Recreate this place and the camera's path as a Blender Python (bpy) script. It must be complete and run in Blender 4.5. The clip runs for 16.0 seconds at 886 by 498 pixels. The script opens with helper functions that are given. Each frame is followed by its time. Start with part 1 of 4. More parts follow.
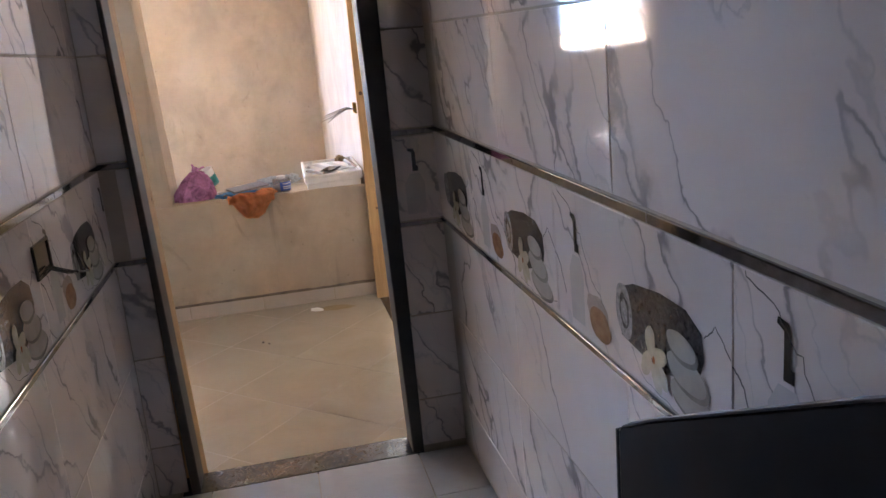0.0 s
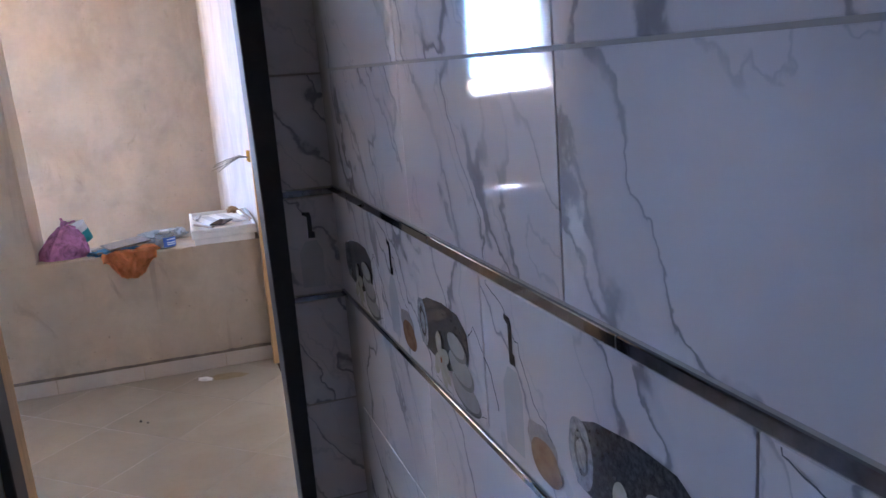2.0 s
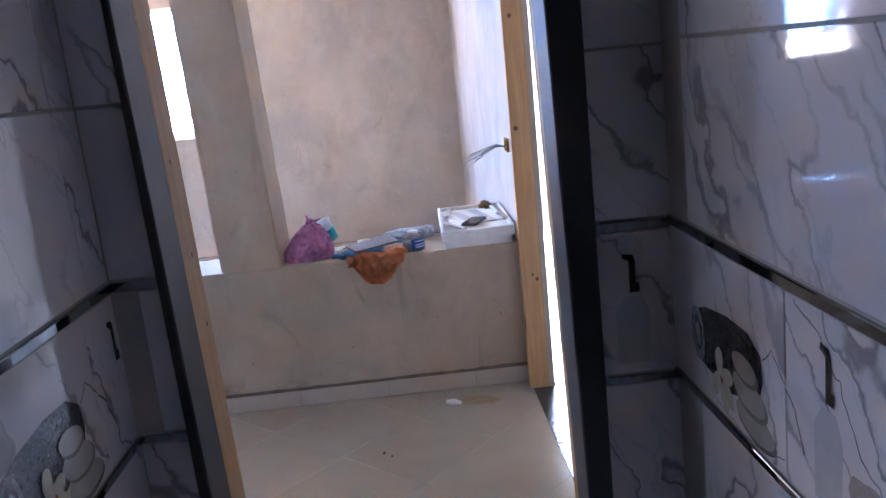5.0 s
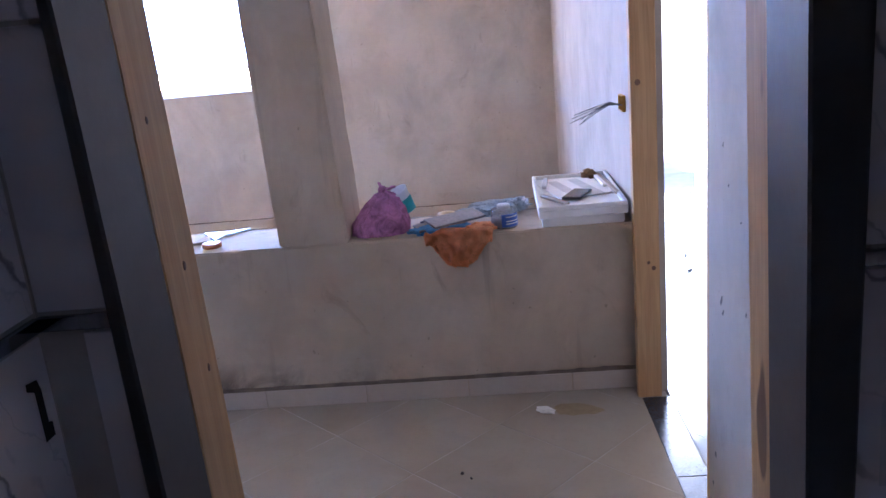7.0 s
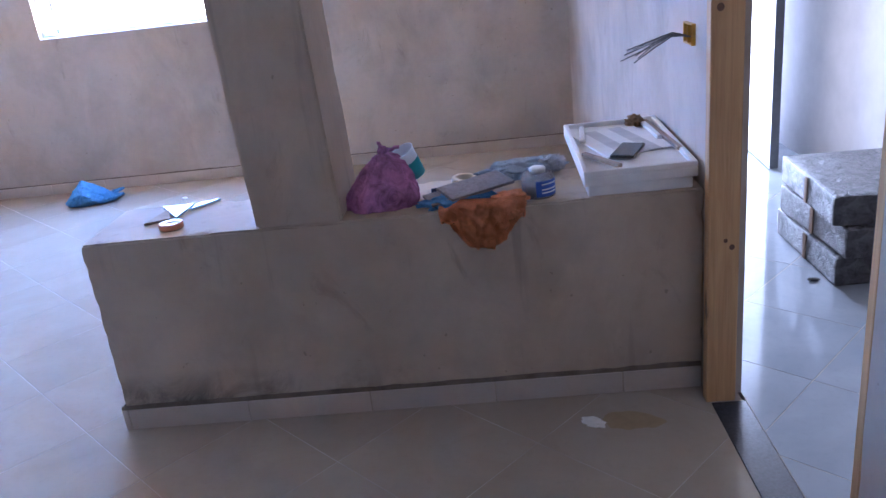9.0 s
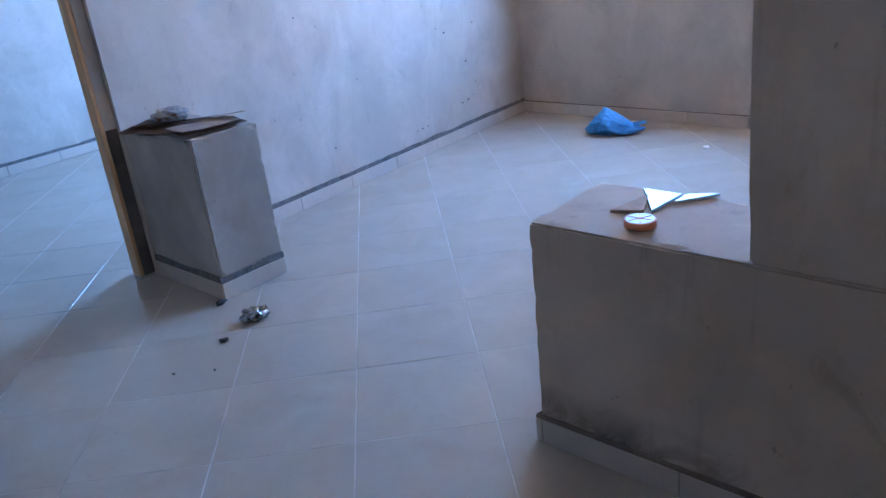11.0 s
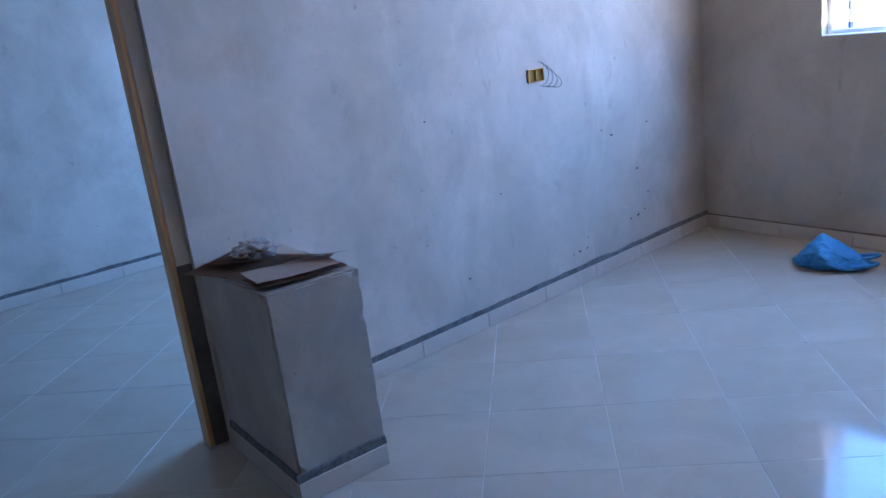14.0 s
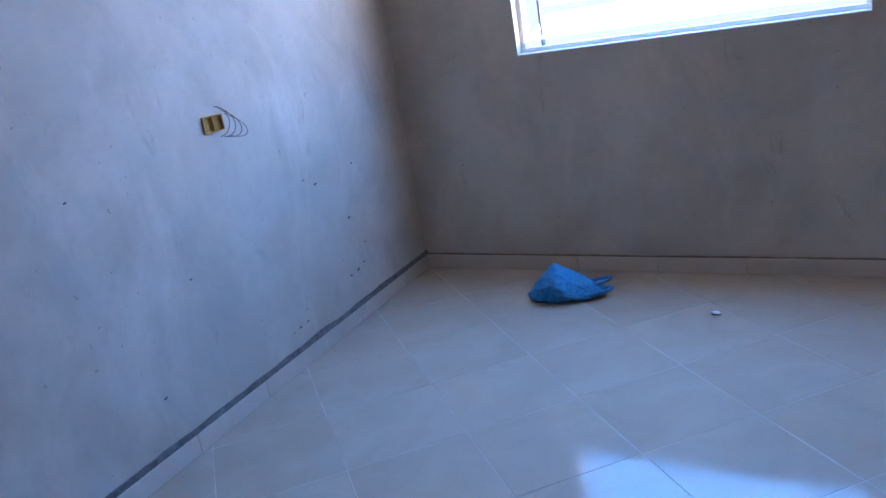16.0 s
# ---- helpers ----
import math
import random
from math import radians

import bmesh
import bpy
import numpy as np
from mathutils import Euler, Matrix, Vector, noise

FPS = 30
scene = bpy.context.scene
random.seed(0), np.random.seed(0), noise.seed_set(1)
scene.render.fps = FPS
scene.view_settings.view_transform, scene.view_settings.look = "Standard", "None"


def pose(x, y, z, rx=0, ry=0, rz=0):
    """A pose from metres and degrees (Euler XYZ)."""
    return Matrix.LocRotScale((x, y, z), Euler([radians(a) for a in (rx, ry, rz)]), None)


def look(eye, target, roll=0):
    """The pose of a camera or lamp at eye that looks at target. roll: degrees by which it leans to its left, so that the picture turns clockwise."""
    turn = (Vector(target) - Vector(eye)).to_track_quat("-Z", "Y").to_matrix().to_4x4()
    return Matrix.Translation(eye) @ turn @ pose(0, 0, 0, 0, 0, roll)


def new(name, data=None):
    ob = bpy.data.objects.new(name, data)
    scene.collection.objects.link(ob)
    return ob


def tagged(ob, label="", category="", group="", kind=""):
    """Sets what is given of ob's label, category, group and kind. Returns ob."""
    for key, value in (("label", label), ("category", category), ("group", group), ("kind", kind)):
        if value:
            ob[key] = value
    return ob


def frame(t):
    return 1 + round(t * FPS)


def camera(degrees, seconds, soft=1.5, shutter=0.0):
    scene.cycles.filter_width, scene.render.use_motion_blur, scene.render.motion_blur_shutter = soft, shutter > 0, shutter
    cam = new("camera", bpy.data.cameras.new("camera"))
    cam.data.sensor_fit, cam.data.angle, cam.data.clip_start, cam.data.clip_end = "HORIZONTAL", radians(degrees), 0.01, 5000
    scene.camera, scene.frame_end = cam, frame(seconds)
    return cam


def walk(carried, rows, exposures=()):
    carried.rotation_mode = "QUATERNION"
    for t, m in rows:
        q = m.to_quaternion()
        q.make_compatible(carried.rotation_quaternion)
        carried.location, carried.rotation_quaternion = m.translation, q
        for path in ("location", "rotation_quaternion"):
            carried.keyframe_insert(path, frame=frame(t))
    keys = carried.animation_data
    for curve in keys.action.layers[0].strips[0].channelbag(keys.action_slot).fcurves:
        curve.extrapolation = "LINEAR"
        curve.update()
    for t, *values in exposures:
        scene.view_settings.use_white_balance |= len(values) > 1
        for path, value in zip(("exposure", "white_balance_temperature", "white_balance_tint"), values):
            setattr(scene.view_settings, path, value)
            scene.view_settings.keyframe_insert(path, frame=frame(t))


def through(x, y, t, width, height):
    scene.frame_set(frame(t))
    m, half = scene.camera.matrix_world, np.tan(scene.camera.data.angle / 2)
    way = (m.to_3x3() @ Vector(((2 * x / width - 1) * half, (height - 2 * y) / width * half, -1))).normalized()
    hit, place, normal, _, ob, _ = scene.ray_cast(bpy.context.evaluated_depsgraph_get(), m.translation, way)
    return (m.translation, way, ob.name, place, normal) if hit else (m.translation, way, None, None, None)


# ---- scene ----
LIVING_W, ENTRANCE_W, SIDE_W, GROUND_W = 66.0, 50.0, 165.0, 22.0
EXPOSURES = [(0.0, 3.48, 7500, 20), (0.5, 3.48, 6900, 20), (1.5, 3.3, 6050, 21), (3.0, 3.32, 5500, 15), (3.5, 3.29, 6050, 22), (5.0, 3.14, 5370, 20), (7.5, 2.72, 5320, 28), (8.2, 2.52, 5250, 29), (10.5, 1.92, 4950, 15), (11.0, 1.74, 4980, 15), (12.0, 1.97, 5120, 15), (13.0, 1.42, 4950, 15), (14.0, 1.15, 4790, 13), (16.0, 0.88, 4660, 13)]
cam = camera(58.9, 16.0)
PATH = [
    (0, (0.714, 0.476, 1.364), (1.103, 2.375, 0.87), -4.8),
    (0.5, (0.653, 0.539, 1.375), (1.311, 2.373, 0.926), -5.3),
    (1, (0.65, 0.569, 1.391), (1.385, 2.384, 0.98), -5.0),
    (1.5, (0.703, 0.646, 1.385), (1.425, 2.467, 0.98), -5.1),
    (2, (0.795, 0.787, 1.386), (1.429, 2.639, 0.973), -3.7),
    (2.5, (0.795, 0.883, 1.379), (1.418, 2.734, 0.952), -2.6),
    (3, (0.743, 1.027, 1.402), (1.477, 2.838, 0.98), -3.8),
    (3.5, (0.695, 1.127, 1.403), (1.443, 2.926, 0.953), -5.9),
    (4, (0.702, 1.23, 1.392), (1.271, 3.094, 0.943), -6.8),
    (4.5, (0.747, 1.397, 1.419), (0.996, 3.337, 1.002), -7.0),
    (5, (0.759, 1.504, 1.417), (0.82, 3.455, 0.983), -5.8),
    (5.2, (0.741, 1.551, 1.41), (0.781, 3.501, 0.969), -5.2),
    (7.5, (0.705, 2.238, 1.371), (0.537, 4.144, 0.788), -5.7),
    (8, (0.647, 2.409, 1.389), (0.573, 4.296, 0.73), -6.0),
    (8.2, (0.623, 2.472, 1.385), (0.589, 4.354, 0.713), -6.4),
    (10.3, (0.574, 3.178, 1.359), (-0.187, 4.86, 0.589), -6.4),
    (10.5, (0.532, 3.271, 1.342), (-0.363, 4.884, 0.567), -6.1),
    (10.7, (0.484, 3.335, 1.371), (-0.534, 4.863, 0.58), -6.1),
    (11, (0.446, 3.438, 1.357), (-0.842, 4.768, 0.601), -6.6),
    (11.5, (0.425, 3.597, 1.367), (-1.179, 4.562, 0.663), -7.3),
    (12, (0.395, 3.73, 1.384), (-1.313, 4.539, 0.729), -7.0),
    (12.5, (0.233, 3.786, 1.374), (-1.417, 4.726, 0.747), -7.8),
    (13, (0.03, 3.839, 1.396), (-1.526, 4.954, 0.815), -8.9),
    (13.5, (-0.115, 3.964, 1.373), (-1.678, 5.086, 0.827), -8.5),
    (14, (-0.272, 4.15, 1.373), (-1.843, 5.265, 0.832), -7.1),
    (14.5, (-0.509, 4.231, 1.375), (-1.93, 5.517, 0.804), -7.8),
    (15, (-0.677, 4.262, 1.408), (-1.917, 5.728, 0.849), -7.9),
    (15.5, (-0.766, 4.368, 1.385), (-1.91, 5.918, 0.847), -9.1),
    (16, (-0.807, 4.646, 1.371), (-1.82, 6.27, 0.792), -9.7),
]
walk(cam, [(t, look(eye, target, roll)) for t, eye, target, roll in PATH], EXPOSURES)

# ---- light ----
world = bpy.data.worlds.new("sky")
scene.world = world
world.use_nodes = True
sky = world.node_tree.nodes.new("ShaderNodeTexSky")
sky.sky_type = "NISHITA"
sky.sun_disc = False
sky.sun_elevation, sky.sun_rotation = radians(52), radians(200)
world.node_tree.links.new(sky.outputs[0], world.node_tree.nodes["Background"].inputs[0])
world.node_tree.nodes["Background"].inputs[1].default_value = 0.12

sun = new("sun", bpy.data.lights.new("sun", "SUN"))
sun.data.energy, sun.data.angle, sun.data.color = 3.5, radians(0.5), (1.0, 0.95, 0.88)
sun.matrix_world = look((0, -8, 12), (-0.5, 0, 0))


def window_light(name, eye, target, width, height, watts, colour):
    lamp = new(name, bpy.data.lights.new(name, "AREA"))
    lamp.data.shape, lamp.data.size, lamp.data.size_y = "RECTANGLE", width, height
    lamp.data.energy, lamp.data.color = watts, colour
    lamp.matrix_world = look(eye, target)
    return lamp


window_light("skylight_living_window", (-1.67, 8.72, 1.85), (-1.67, 7.854, 1.35), 1.9, 1.3, LIVING_W, (0.27, 0.53, 1.0))
# light thrown up from the sunlit ground outside the windows
window_light("groundlight_living_window", (-1.67, 8.40, 1.20), (-1.67, 7.9, 2.6), 1.45, 0.35, GROUND_W, (1.0, 0.76, 0.50))
window_light("groundlight_side_room_window", (-4.4, 8.40, 1.20), (-4.4, 7.9, 2.6), 1.35, 0.35, GROUND_W * 0.6, (1.0, 0.76, 0.50))
window_light("skylight_entrance", (1.86, 8.25, 1.05), (1.86, 0, 1.05), 1.0, 2.1, ENTRANCE_W, (0.76, 0.85, 0.95))
window_light("skylight_side_room_window", (-4.4, 8.72, 1.85), (-4.4, 7.854, 1.35), 1.8, 1.3, SIDE_W, (0.27, 0.53, 1.0))

# ---- materials ----


class Nodes:
    """A small wrapper to build a node material."""

    def __init__(self, name, rough=0.6, metal=0.0):
        self.m = bpy.data.materials.new(name)
        self.m.use_nodes = True
        self.t = self.m.node_tree
        self.b = self.t.nodes["Principled BSDF"]
        self.b.inputs["Roughness"].default_value = rough
        self.b.inputs["Metallic"].default_value = metal

    def node(self, kind, **sets):
        n = self.t.nodes.new(kind)
        for k, v in sets.items():
            n.inputs[k].default_value = v
        return n

    def link(self, a, b):
        self.t.links.new(a, b)

    def coords(self, scale=(1, 1, 1), rot=(0, 0, 0), spread=0.0, space="Object"):
        tc = self.t.nodes.new("ShaderNodeTexCoord")
        mp = self.t.nodes.new("ShaderNodeMapping")
        mp.inputs["Scale"].default_value = scale
        mp.inputs["Rotation"].default_value = rot
        self.link(tc.outputs[space], mp.inputs["Vector"])
        if spread:
            info = self.t.nodes.new("ShaderNodeObjectInfo")
            mul = self.t.nodes.new("ShaderNodeVectorMath")
            mul.operation = "SCALE"
            mul.inputs[0].default_value = (spread, spread * 1.7, spread * 0.6)
            self.link(info.outputs["Random"], mul.inputs["Scale"])
            self.link(mul.outputs[0], mp.inputs["Location"])
        return mp.outputs[0]

    def noise(self, vec, scale, detail=4.0, rough=0.55, distortion=0.0):
        n = self.node("ShaderNodeTexNoise", Scale=scale, Detail=detail, Roughness=rough, Distortion=distortion)
        self.link(vec, n.inputs["Vector"])
        return n.outputs["Fac"]

    def ramp(self, fac, stops):
        r = self.t.nodes.new("ShaderNodeValToRGB")
        e = r.color_ramp.elements
        while len(e) < len(stops):
            e.new(0.5)
        for el, (p, c) in zip(e, stops):
            el.position = p
            el.color = (c, c, c, 1) if isinstance(c, (int, float)) else (*c, 1)
        self.link(fac, r.inputs[0])
        return r.outputs[0]

    def mix(self, fac, a, b, how="MIX"):
        n = self.t.nodes.new("ShaderNodeMix")
        n.data_type, n.blend_type = "RGBA", how
        for sock, v in ((n.inputs[0], fac), (n.inputs[6], a), (n.inputs[7], b)):
            if isinstance(v, bpy.types.NodeSocket):
                self.link(v, sock)
            elif isinstance(v, (int, float)):
                sock.default_value = v
            else:
                sock.default_value = (*v, 1)
        return n.outputs[2]

    def colour(self, c):
        if isinstance(c, bpy.types.NodeSocket):
            self.link(c, self.b.inputs["Base Color"])
        else:
            self.b.inputs["Base Color"].default_value = (*c, 1)
        return self

    def roughness(self, fac):
        self.link(fac, self.b.inputs["Roughness"])
        return self

    def bump(self, height, strength=0.3, distance=0.002):
        n = self.node("ShaderNodeBump", Strength=strength, Distance=distance)
        self.link(height, n.inputs["Height"])
        self.link(n.outputs[0], self.b.inputs["Normal"])
        return self


def plaster_material(name, light, dark, stain, soiled=False):
    n = Nodes(name, 0.85)
    v = n.coords()
    clouds = n.noise(v, 1.5, 5, 0.58, 0.3)
    trowel = n.noise(n.coords((1, 1, 0.8)), 3.6, 7, 0.6, 0.4)
    grain = n.noise(v, 160, 3, 0.6)
    c = n.mix(n.ramp(clouds, [(0.38, 0.0), (0.62, 1.0)]), dark, light)
    c = n.mix(n.ramp(trowel, [(0.46, 0.0), (0.73, 0.62)]), c, stain)
    c = n.mix(n.ramp(grain, [(0.62, 0.0), (0.74, 0.12)]), c, tuple(x * 0.6 for x in dark))
    smudge = n.noise(n.coords((1, 1, 0.55)), 4.2, 8, 0.72, 1.6)
    c = n.mix(n.ramp(smudge, [(0.60, 0.0), (0.72, 0.42)]), c, tuple(x * 0.5 for x in dark))
    c = n.mix(n.ramp(n.noise(n.coords((1, 1, 0.4)), 2.3, 6, 0.65, 0.8), [(0.56, 0.0), (0.72, 0.35)]), c, tuple(min(0.75, x * 1.28) for x in light))
    spots = n.noise(v, 34, 2, 0.5)
    c = n.mix(n.ramp(spots, [(0.735, 0.0), (0.765, 0.5)]), c, tuple(x * 0.4 for x in dark))
    c = n.mix(n.ramp(n.noise(v, 24, 5, 0.7), [(0.48, 0.0), (0.78, 0.22)]), c, stain)
    if soiled:
        sep = n.t.nodes.new("ShaderNodeSeparateXYZ")
        n.link(n.coords(), sep.inputs[0])
        low = n.t.nodes.new("ShaderNodeMapRange")
        for k, x in enumerate((0.20, 0.085, 0.0, 1.0)):
            low.inputs[k + 1].default_value = x
        n.link(sep.outputs["Z"], low.inputs[0])
        side = n.t.nodes.new("ShaderNodeMapRange")
        for k, x in enumerate((0.35, -0.35, 0.15, 1.0)):
            side.inputs[k + 1].default_value = x
        n.link(sep.outputs["X"], side.inputs[0])
        patch = n.mix(1.0, n.mix(1.0, low.outputs[0], side.outputs[0], "MULTIPLY"), n.ramp(n.noise(v, 4.5, 6, 0.7, 1.0), [(0.38, 0.0), (0.58, 0.9)]), "MULTIPLY")
        c = n.mix(patch, c, (0.075, 0.065, 0.055))
        drips = n.noise(n.coords((9, 9, 0.7)), 1.3, 4, 0.6)
        c = n.mix(n.ramp(drips, [(0.60, 0.0), (0.70, 0.35)]), c, (0.17, 0.14, 0.115))
    n.colour(c)
    h = n.mix(0.25, n.noise(v, 9, 6, 0.55), grain)
    return n.bump(h, 0.28, 0.004).m


PLASTER = plaster_material("cement_plaster", (0.515, 0.448, 0.368), (0.415, 0.357, 0.29), (0.335, 0.284, 0.225))
STUB_PLASTER = plaster_material("dirty_stub_plaster", (0.44, 0.385, 0.32), (0.33, 0.287, 0.235), (0.25, 0.213, 0.172))
BAR_PLASTER = plaster_material("smoothed_cement_plaster", (0.54, 0.435, 0.32), (0.44, 0.35, 0.252), (0.355, 0.28, 0.20), True)
CEILING = plaster_material("ceiling_plaster", (0.82, 0.71, 0.56), (0.75, 0.65, 0.51), (0.69, 0.59, 0.46))


# mortar of the joints; the same dark tone paints shade onto the store walls
def mortar_and_store_shade_material():
    n = Nodes("dark_mortar_and_store_shade", 0.95)
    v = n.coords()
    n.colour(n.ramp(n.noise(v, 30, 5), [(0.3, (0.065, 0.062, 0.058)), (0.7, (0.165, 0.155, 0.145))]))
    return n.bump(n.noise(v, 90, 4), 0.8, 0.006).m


MORTAR_AND_STORE_SHADE = mortar_and_store_shade_material()


def floor_tile_material(name, a, b, rough):
    n = Nodes(name, rough)
    v = n.coords(spread=9.0)
    info = n.t.nodes.new("ShaderNodeObjectInfo")
    c = n.mix(n.ramp(n.noise(v, 3.2, 4, 0.6, 0.8), [(0.3, 0.0), (0.7, 1.0)]), a, b)
    c = n.mix(n.ramp(n.noise(v, 45, 3), [(0.55, 0.0), (0.75, 0.16)]), c, tuple(x * 0.72 for x in a))
    c = n.mix(n.ramp(info.outputs["Random"], [(0.0, 0.0), (1.0, 0.14)]), c, tuple(x * 0.7 for x in b))
    n.colour(c)
    dust = n.noise(n.coords(spread=4.0), 5, 5, 0.65)
    n.roughness(n.ramp(dust, [(0.35, rough * 0.7), (0.8, rough * 1.5)]))
    n.b.inputs["Specular IOR Level"].default_value = 0.19
    return n.bump(n.noise(v, 5, 2), 0.06, 0.004).m


FLOOR_TILE = floor_tile_material("beige_glazed_tile", (0.36, 0.31, 0.245), (0.415, 0.362, 0.292), 0.10)
LOBBY_TILE = floor_tile_material("white_polished_tile", (0.25, 0.27, 0.30), (0.31, 0.33, 0.36), 0.10)
BATH_TILE = floor_tile_material("grey_bathroom_tile", (0.42, 0.43, 0.45), (0.52, 0.53, 0.55), 0.2)
BASE_TILE = floor_tile_material("beige_baseboard_tile", (0.48, 0.405, 0.325), (0.56, 0.485, 0.40), 0.2)


def simple(name, colour, rough, metal=0.0, vary=0.25, scale=30, bump=0.15, spread=0.0):
    n = Nodes(name, rough, metal)
    v = n.coords(spread=spread)
    f = n.noise(v, scale, 5, 0.6)
    n.colour(n.mix(n.ramp(f, [(0.3, 0.0), (0.75, 1.0)]), colour, tuple(c * (1 - vary) for c in colour)))
    if bump:
        n.bump(f, bump, 0.002)
    return n.m


GROUT = simple("pale_grout", (0.47, 0.42, 0.355), 0.9, scale=9, vary=0.22)
FLOOR_GROUT = simple("smeared_floor_grout", (0.54, 0.48, 0.41), 0.6, scale=3.5, vary=0.6, bump=0.3)
GRANITE = simple("black_granite", (0.045, 0.052, 0.068), 0.25, scale=120, vary=0.6, bump=0.0)
BLACK_PAINT = simple("dark_brown_paint", (0.038, 0.032, 0.031), 0.45, scale=40)
CHROME = simple("chrome_trim", (0.34, 0.35, 0.38), 0.05, 1.0, 0.3, 60, 0.03)
WHITE_PLASTIC = simple("white_foam_plastic", (0.82, 0.80, 0.76), 0.55, vary=0.12, scale=18)
ALUMINIUM = simple("white_aluminium", (0.78, 0.79, 0.80), 0.35, vary=0.08)


def marble_material():
    n = Nodes("white_veined_marble_tile", 0.04)
    tc = n.coords((1, 1, 1), (0, 0, 0), 7.0)
    warp = n.t.nodes.new("ShaderNodeTexNoise")
    warp.inputs["Scale"].default_value, warp.inputs["Detail"].default_value = 3.0, 5.0
    n.link(tc, warp.inputs["Vector"])
    add = n.t.nodes.new("ShaderNodeVectorMath")
    add.operation = "MULTIPLY_ADD"
    add.inputs[1].default_value = (0.22, 0.22, 0.22)
    n.link(warp.outputs["Color"], add.inputs[0])
    n.link(tc, add.inputs[2])
    crackle = n.t.nodes.new("ShaderNodeTexNoise")
    crackle.inputs["Scale"].default_value, crackle.inputs["Detail"].default_value = 22.0, 4.0
    n.link(tc, crackle.inputs["Vector"])
    fray = n.t.nodes.new("ShaderNodeVectorMath")
    fray.operation = "MULTIPLY_ADD"
    fray.inputs[1].default_value = (0.05, 0.05, 0.05)
    n.link(crackle.outputs["Color"], fray.inputs[0])
    n.link(add.outputs[0], fray.inputs[2])
    spin = n.t.nodes.new("ShaderNodeMapping")
    spin.inputs["Rotation"].default_value = (0, radians(34), 0)
    n.link(fray.outputs[0], spin.inputs["Vector"])
    turn = n.t.nodes.new("ShaderNodeMapping")
    turn.inputs["Scale"].default_value = (2.7, 1.0, 0.62)
    n.link(spin.outputs[0], turn.inputs["Vector"])
    base = n.ramp(n.noise(tc, 2.0, 3), [(0.3, (0.70, 0.64, 0.61)), (0.7, (0.81, 0.75, 0.72))])
    f1 = n.noise(turn.outputs[0], 1.5, 3, 0.5)
    thin = n.ramp(f1, [(0.489, 0.0), (0.497, 0.72), (0.503, 0.72), (0.509, 0.0)])
    broad = n.ramp(f1, [(0.465, 0.0), (0.497, 0.28), (0.506, 0.0)])
    f2 = n.noise(turn.outputs[0], 2.3, 3, 0.5)
    fine = n.ramp(f2, [(0.533, 0.0), (0.542, 0.42), (0.551, 0.0)])
    gate = n.ramp(n.noise(tc, 3.0, 2), [(0.32, 0.12), (0.50, 1.0)])
    c = n.mix(n.mix(1.0, broad, gate, "MULTIPLY"), base, (0.33, 0.32, 0.325))
    c = n.mix(n.mix(1.0, thin, gate, "MULTIPLY"), c, (0.17, 0.16, 0.165))
    c = n.mix(fine, c, (0.40, 0.39, 0.39))
    n.colour(c)
    return n.bump(n.mix(0.3, n.noise(tc, 7, 2), n.noise(tc, 70, 2)), 0.035, 0.004).m


MARBLE = marble_material()


def pine_material(name, light, dark):
    n = Nodes(name, 0.55)
    v = n.coords((14, 14, 0.9), spread=5.0)
    rings = n.noise(v, 2.6, 6, 0.6, 1.2)
    fine = n.noise(n.coords((90, 90, 2.0), spread=5.0), 2.0, 3)
    c = n.mix(n.ramp(rings, [(0.35, 0.0), (0.65, 1.0)]), light, dark)
    c = n.mix(n.ramp(fine, [(0.5, 0.0), (0.8, 0.35)]), c, tuple(x * 0.55 for x in dark))
    knots = n.noise(n.coords((16, 16, 5), spread=3.0), 1.0, 1)
    c = n.mix(n.ramp(knots, [(0.71, 0.0), (0.76, 0.8)]), c, (0.10, 0.045, 0.018))
    n.colour(c)
    return n.bump(fine, 0.25, 0.002).m


PINE = pine_material("raw_pine", (0.60, 0.37, 0.165), (0.48, 0.275, 0.11))
OLD_PINE = pine_material("weathered_pine", (0.40, 0.31, 0.22), (0.28, 0.20, 0.14))


def glass_material():
    n = Nodes("window_glass", 0.02)
    n.b.inputs["Transmission Weight"].default_value = 1.0
    n.b.inputs["IOR"].default_value = 1.45
    return n.colour((0.97, 0.98, 1.0)).m


GLASS = glass_material()

LOBBY_PAINT = simple("grey_white_paint", (0.42, 0.40, 0.40), 0.7, vary=0.2, scale=4)

# ---- building helpers ----


def part(name, bm, material, parent=None, label="", smooth=False):
    """Links a bmesh as one mesh object under a thing or a part."""
    me = bpy.data.meshes.new(name)
    bm.to_mesh(me)
    bm.free()
    if material:
        me.materials.append(material)
    if smooth:
        for p in me.polygons:
            p.use_smooth = True
    ob = new(name, me)
    if parent is not None:
        ob.parent = parent
    if label:
        ob["label"] = label
    return ob


def block(x0, y0, z0, x1, y1, z1, bevel=0.0, segments=1):
    bm = bmesh.new()
    bmesh.ops.create_cube(bm, size=1)
    for v in bm.verts:
        v.co = ((x0 + x1) / 2 + v.co.x * (x1 - x0), (y0 + y1) / 2 + v.co.y * (y1 - y0), (z0 + z1) / 2 + v.co.z * (z1 - z0))
    if bevel:
        bmesh.ops.bevel(bm, geom=list(bm.edges), offset=bevel, segments=segments, affect="EDGES", profile=0.6)
    return bm


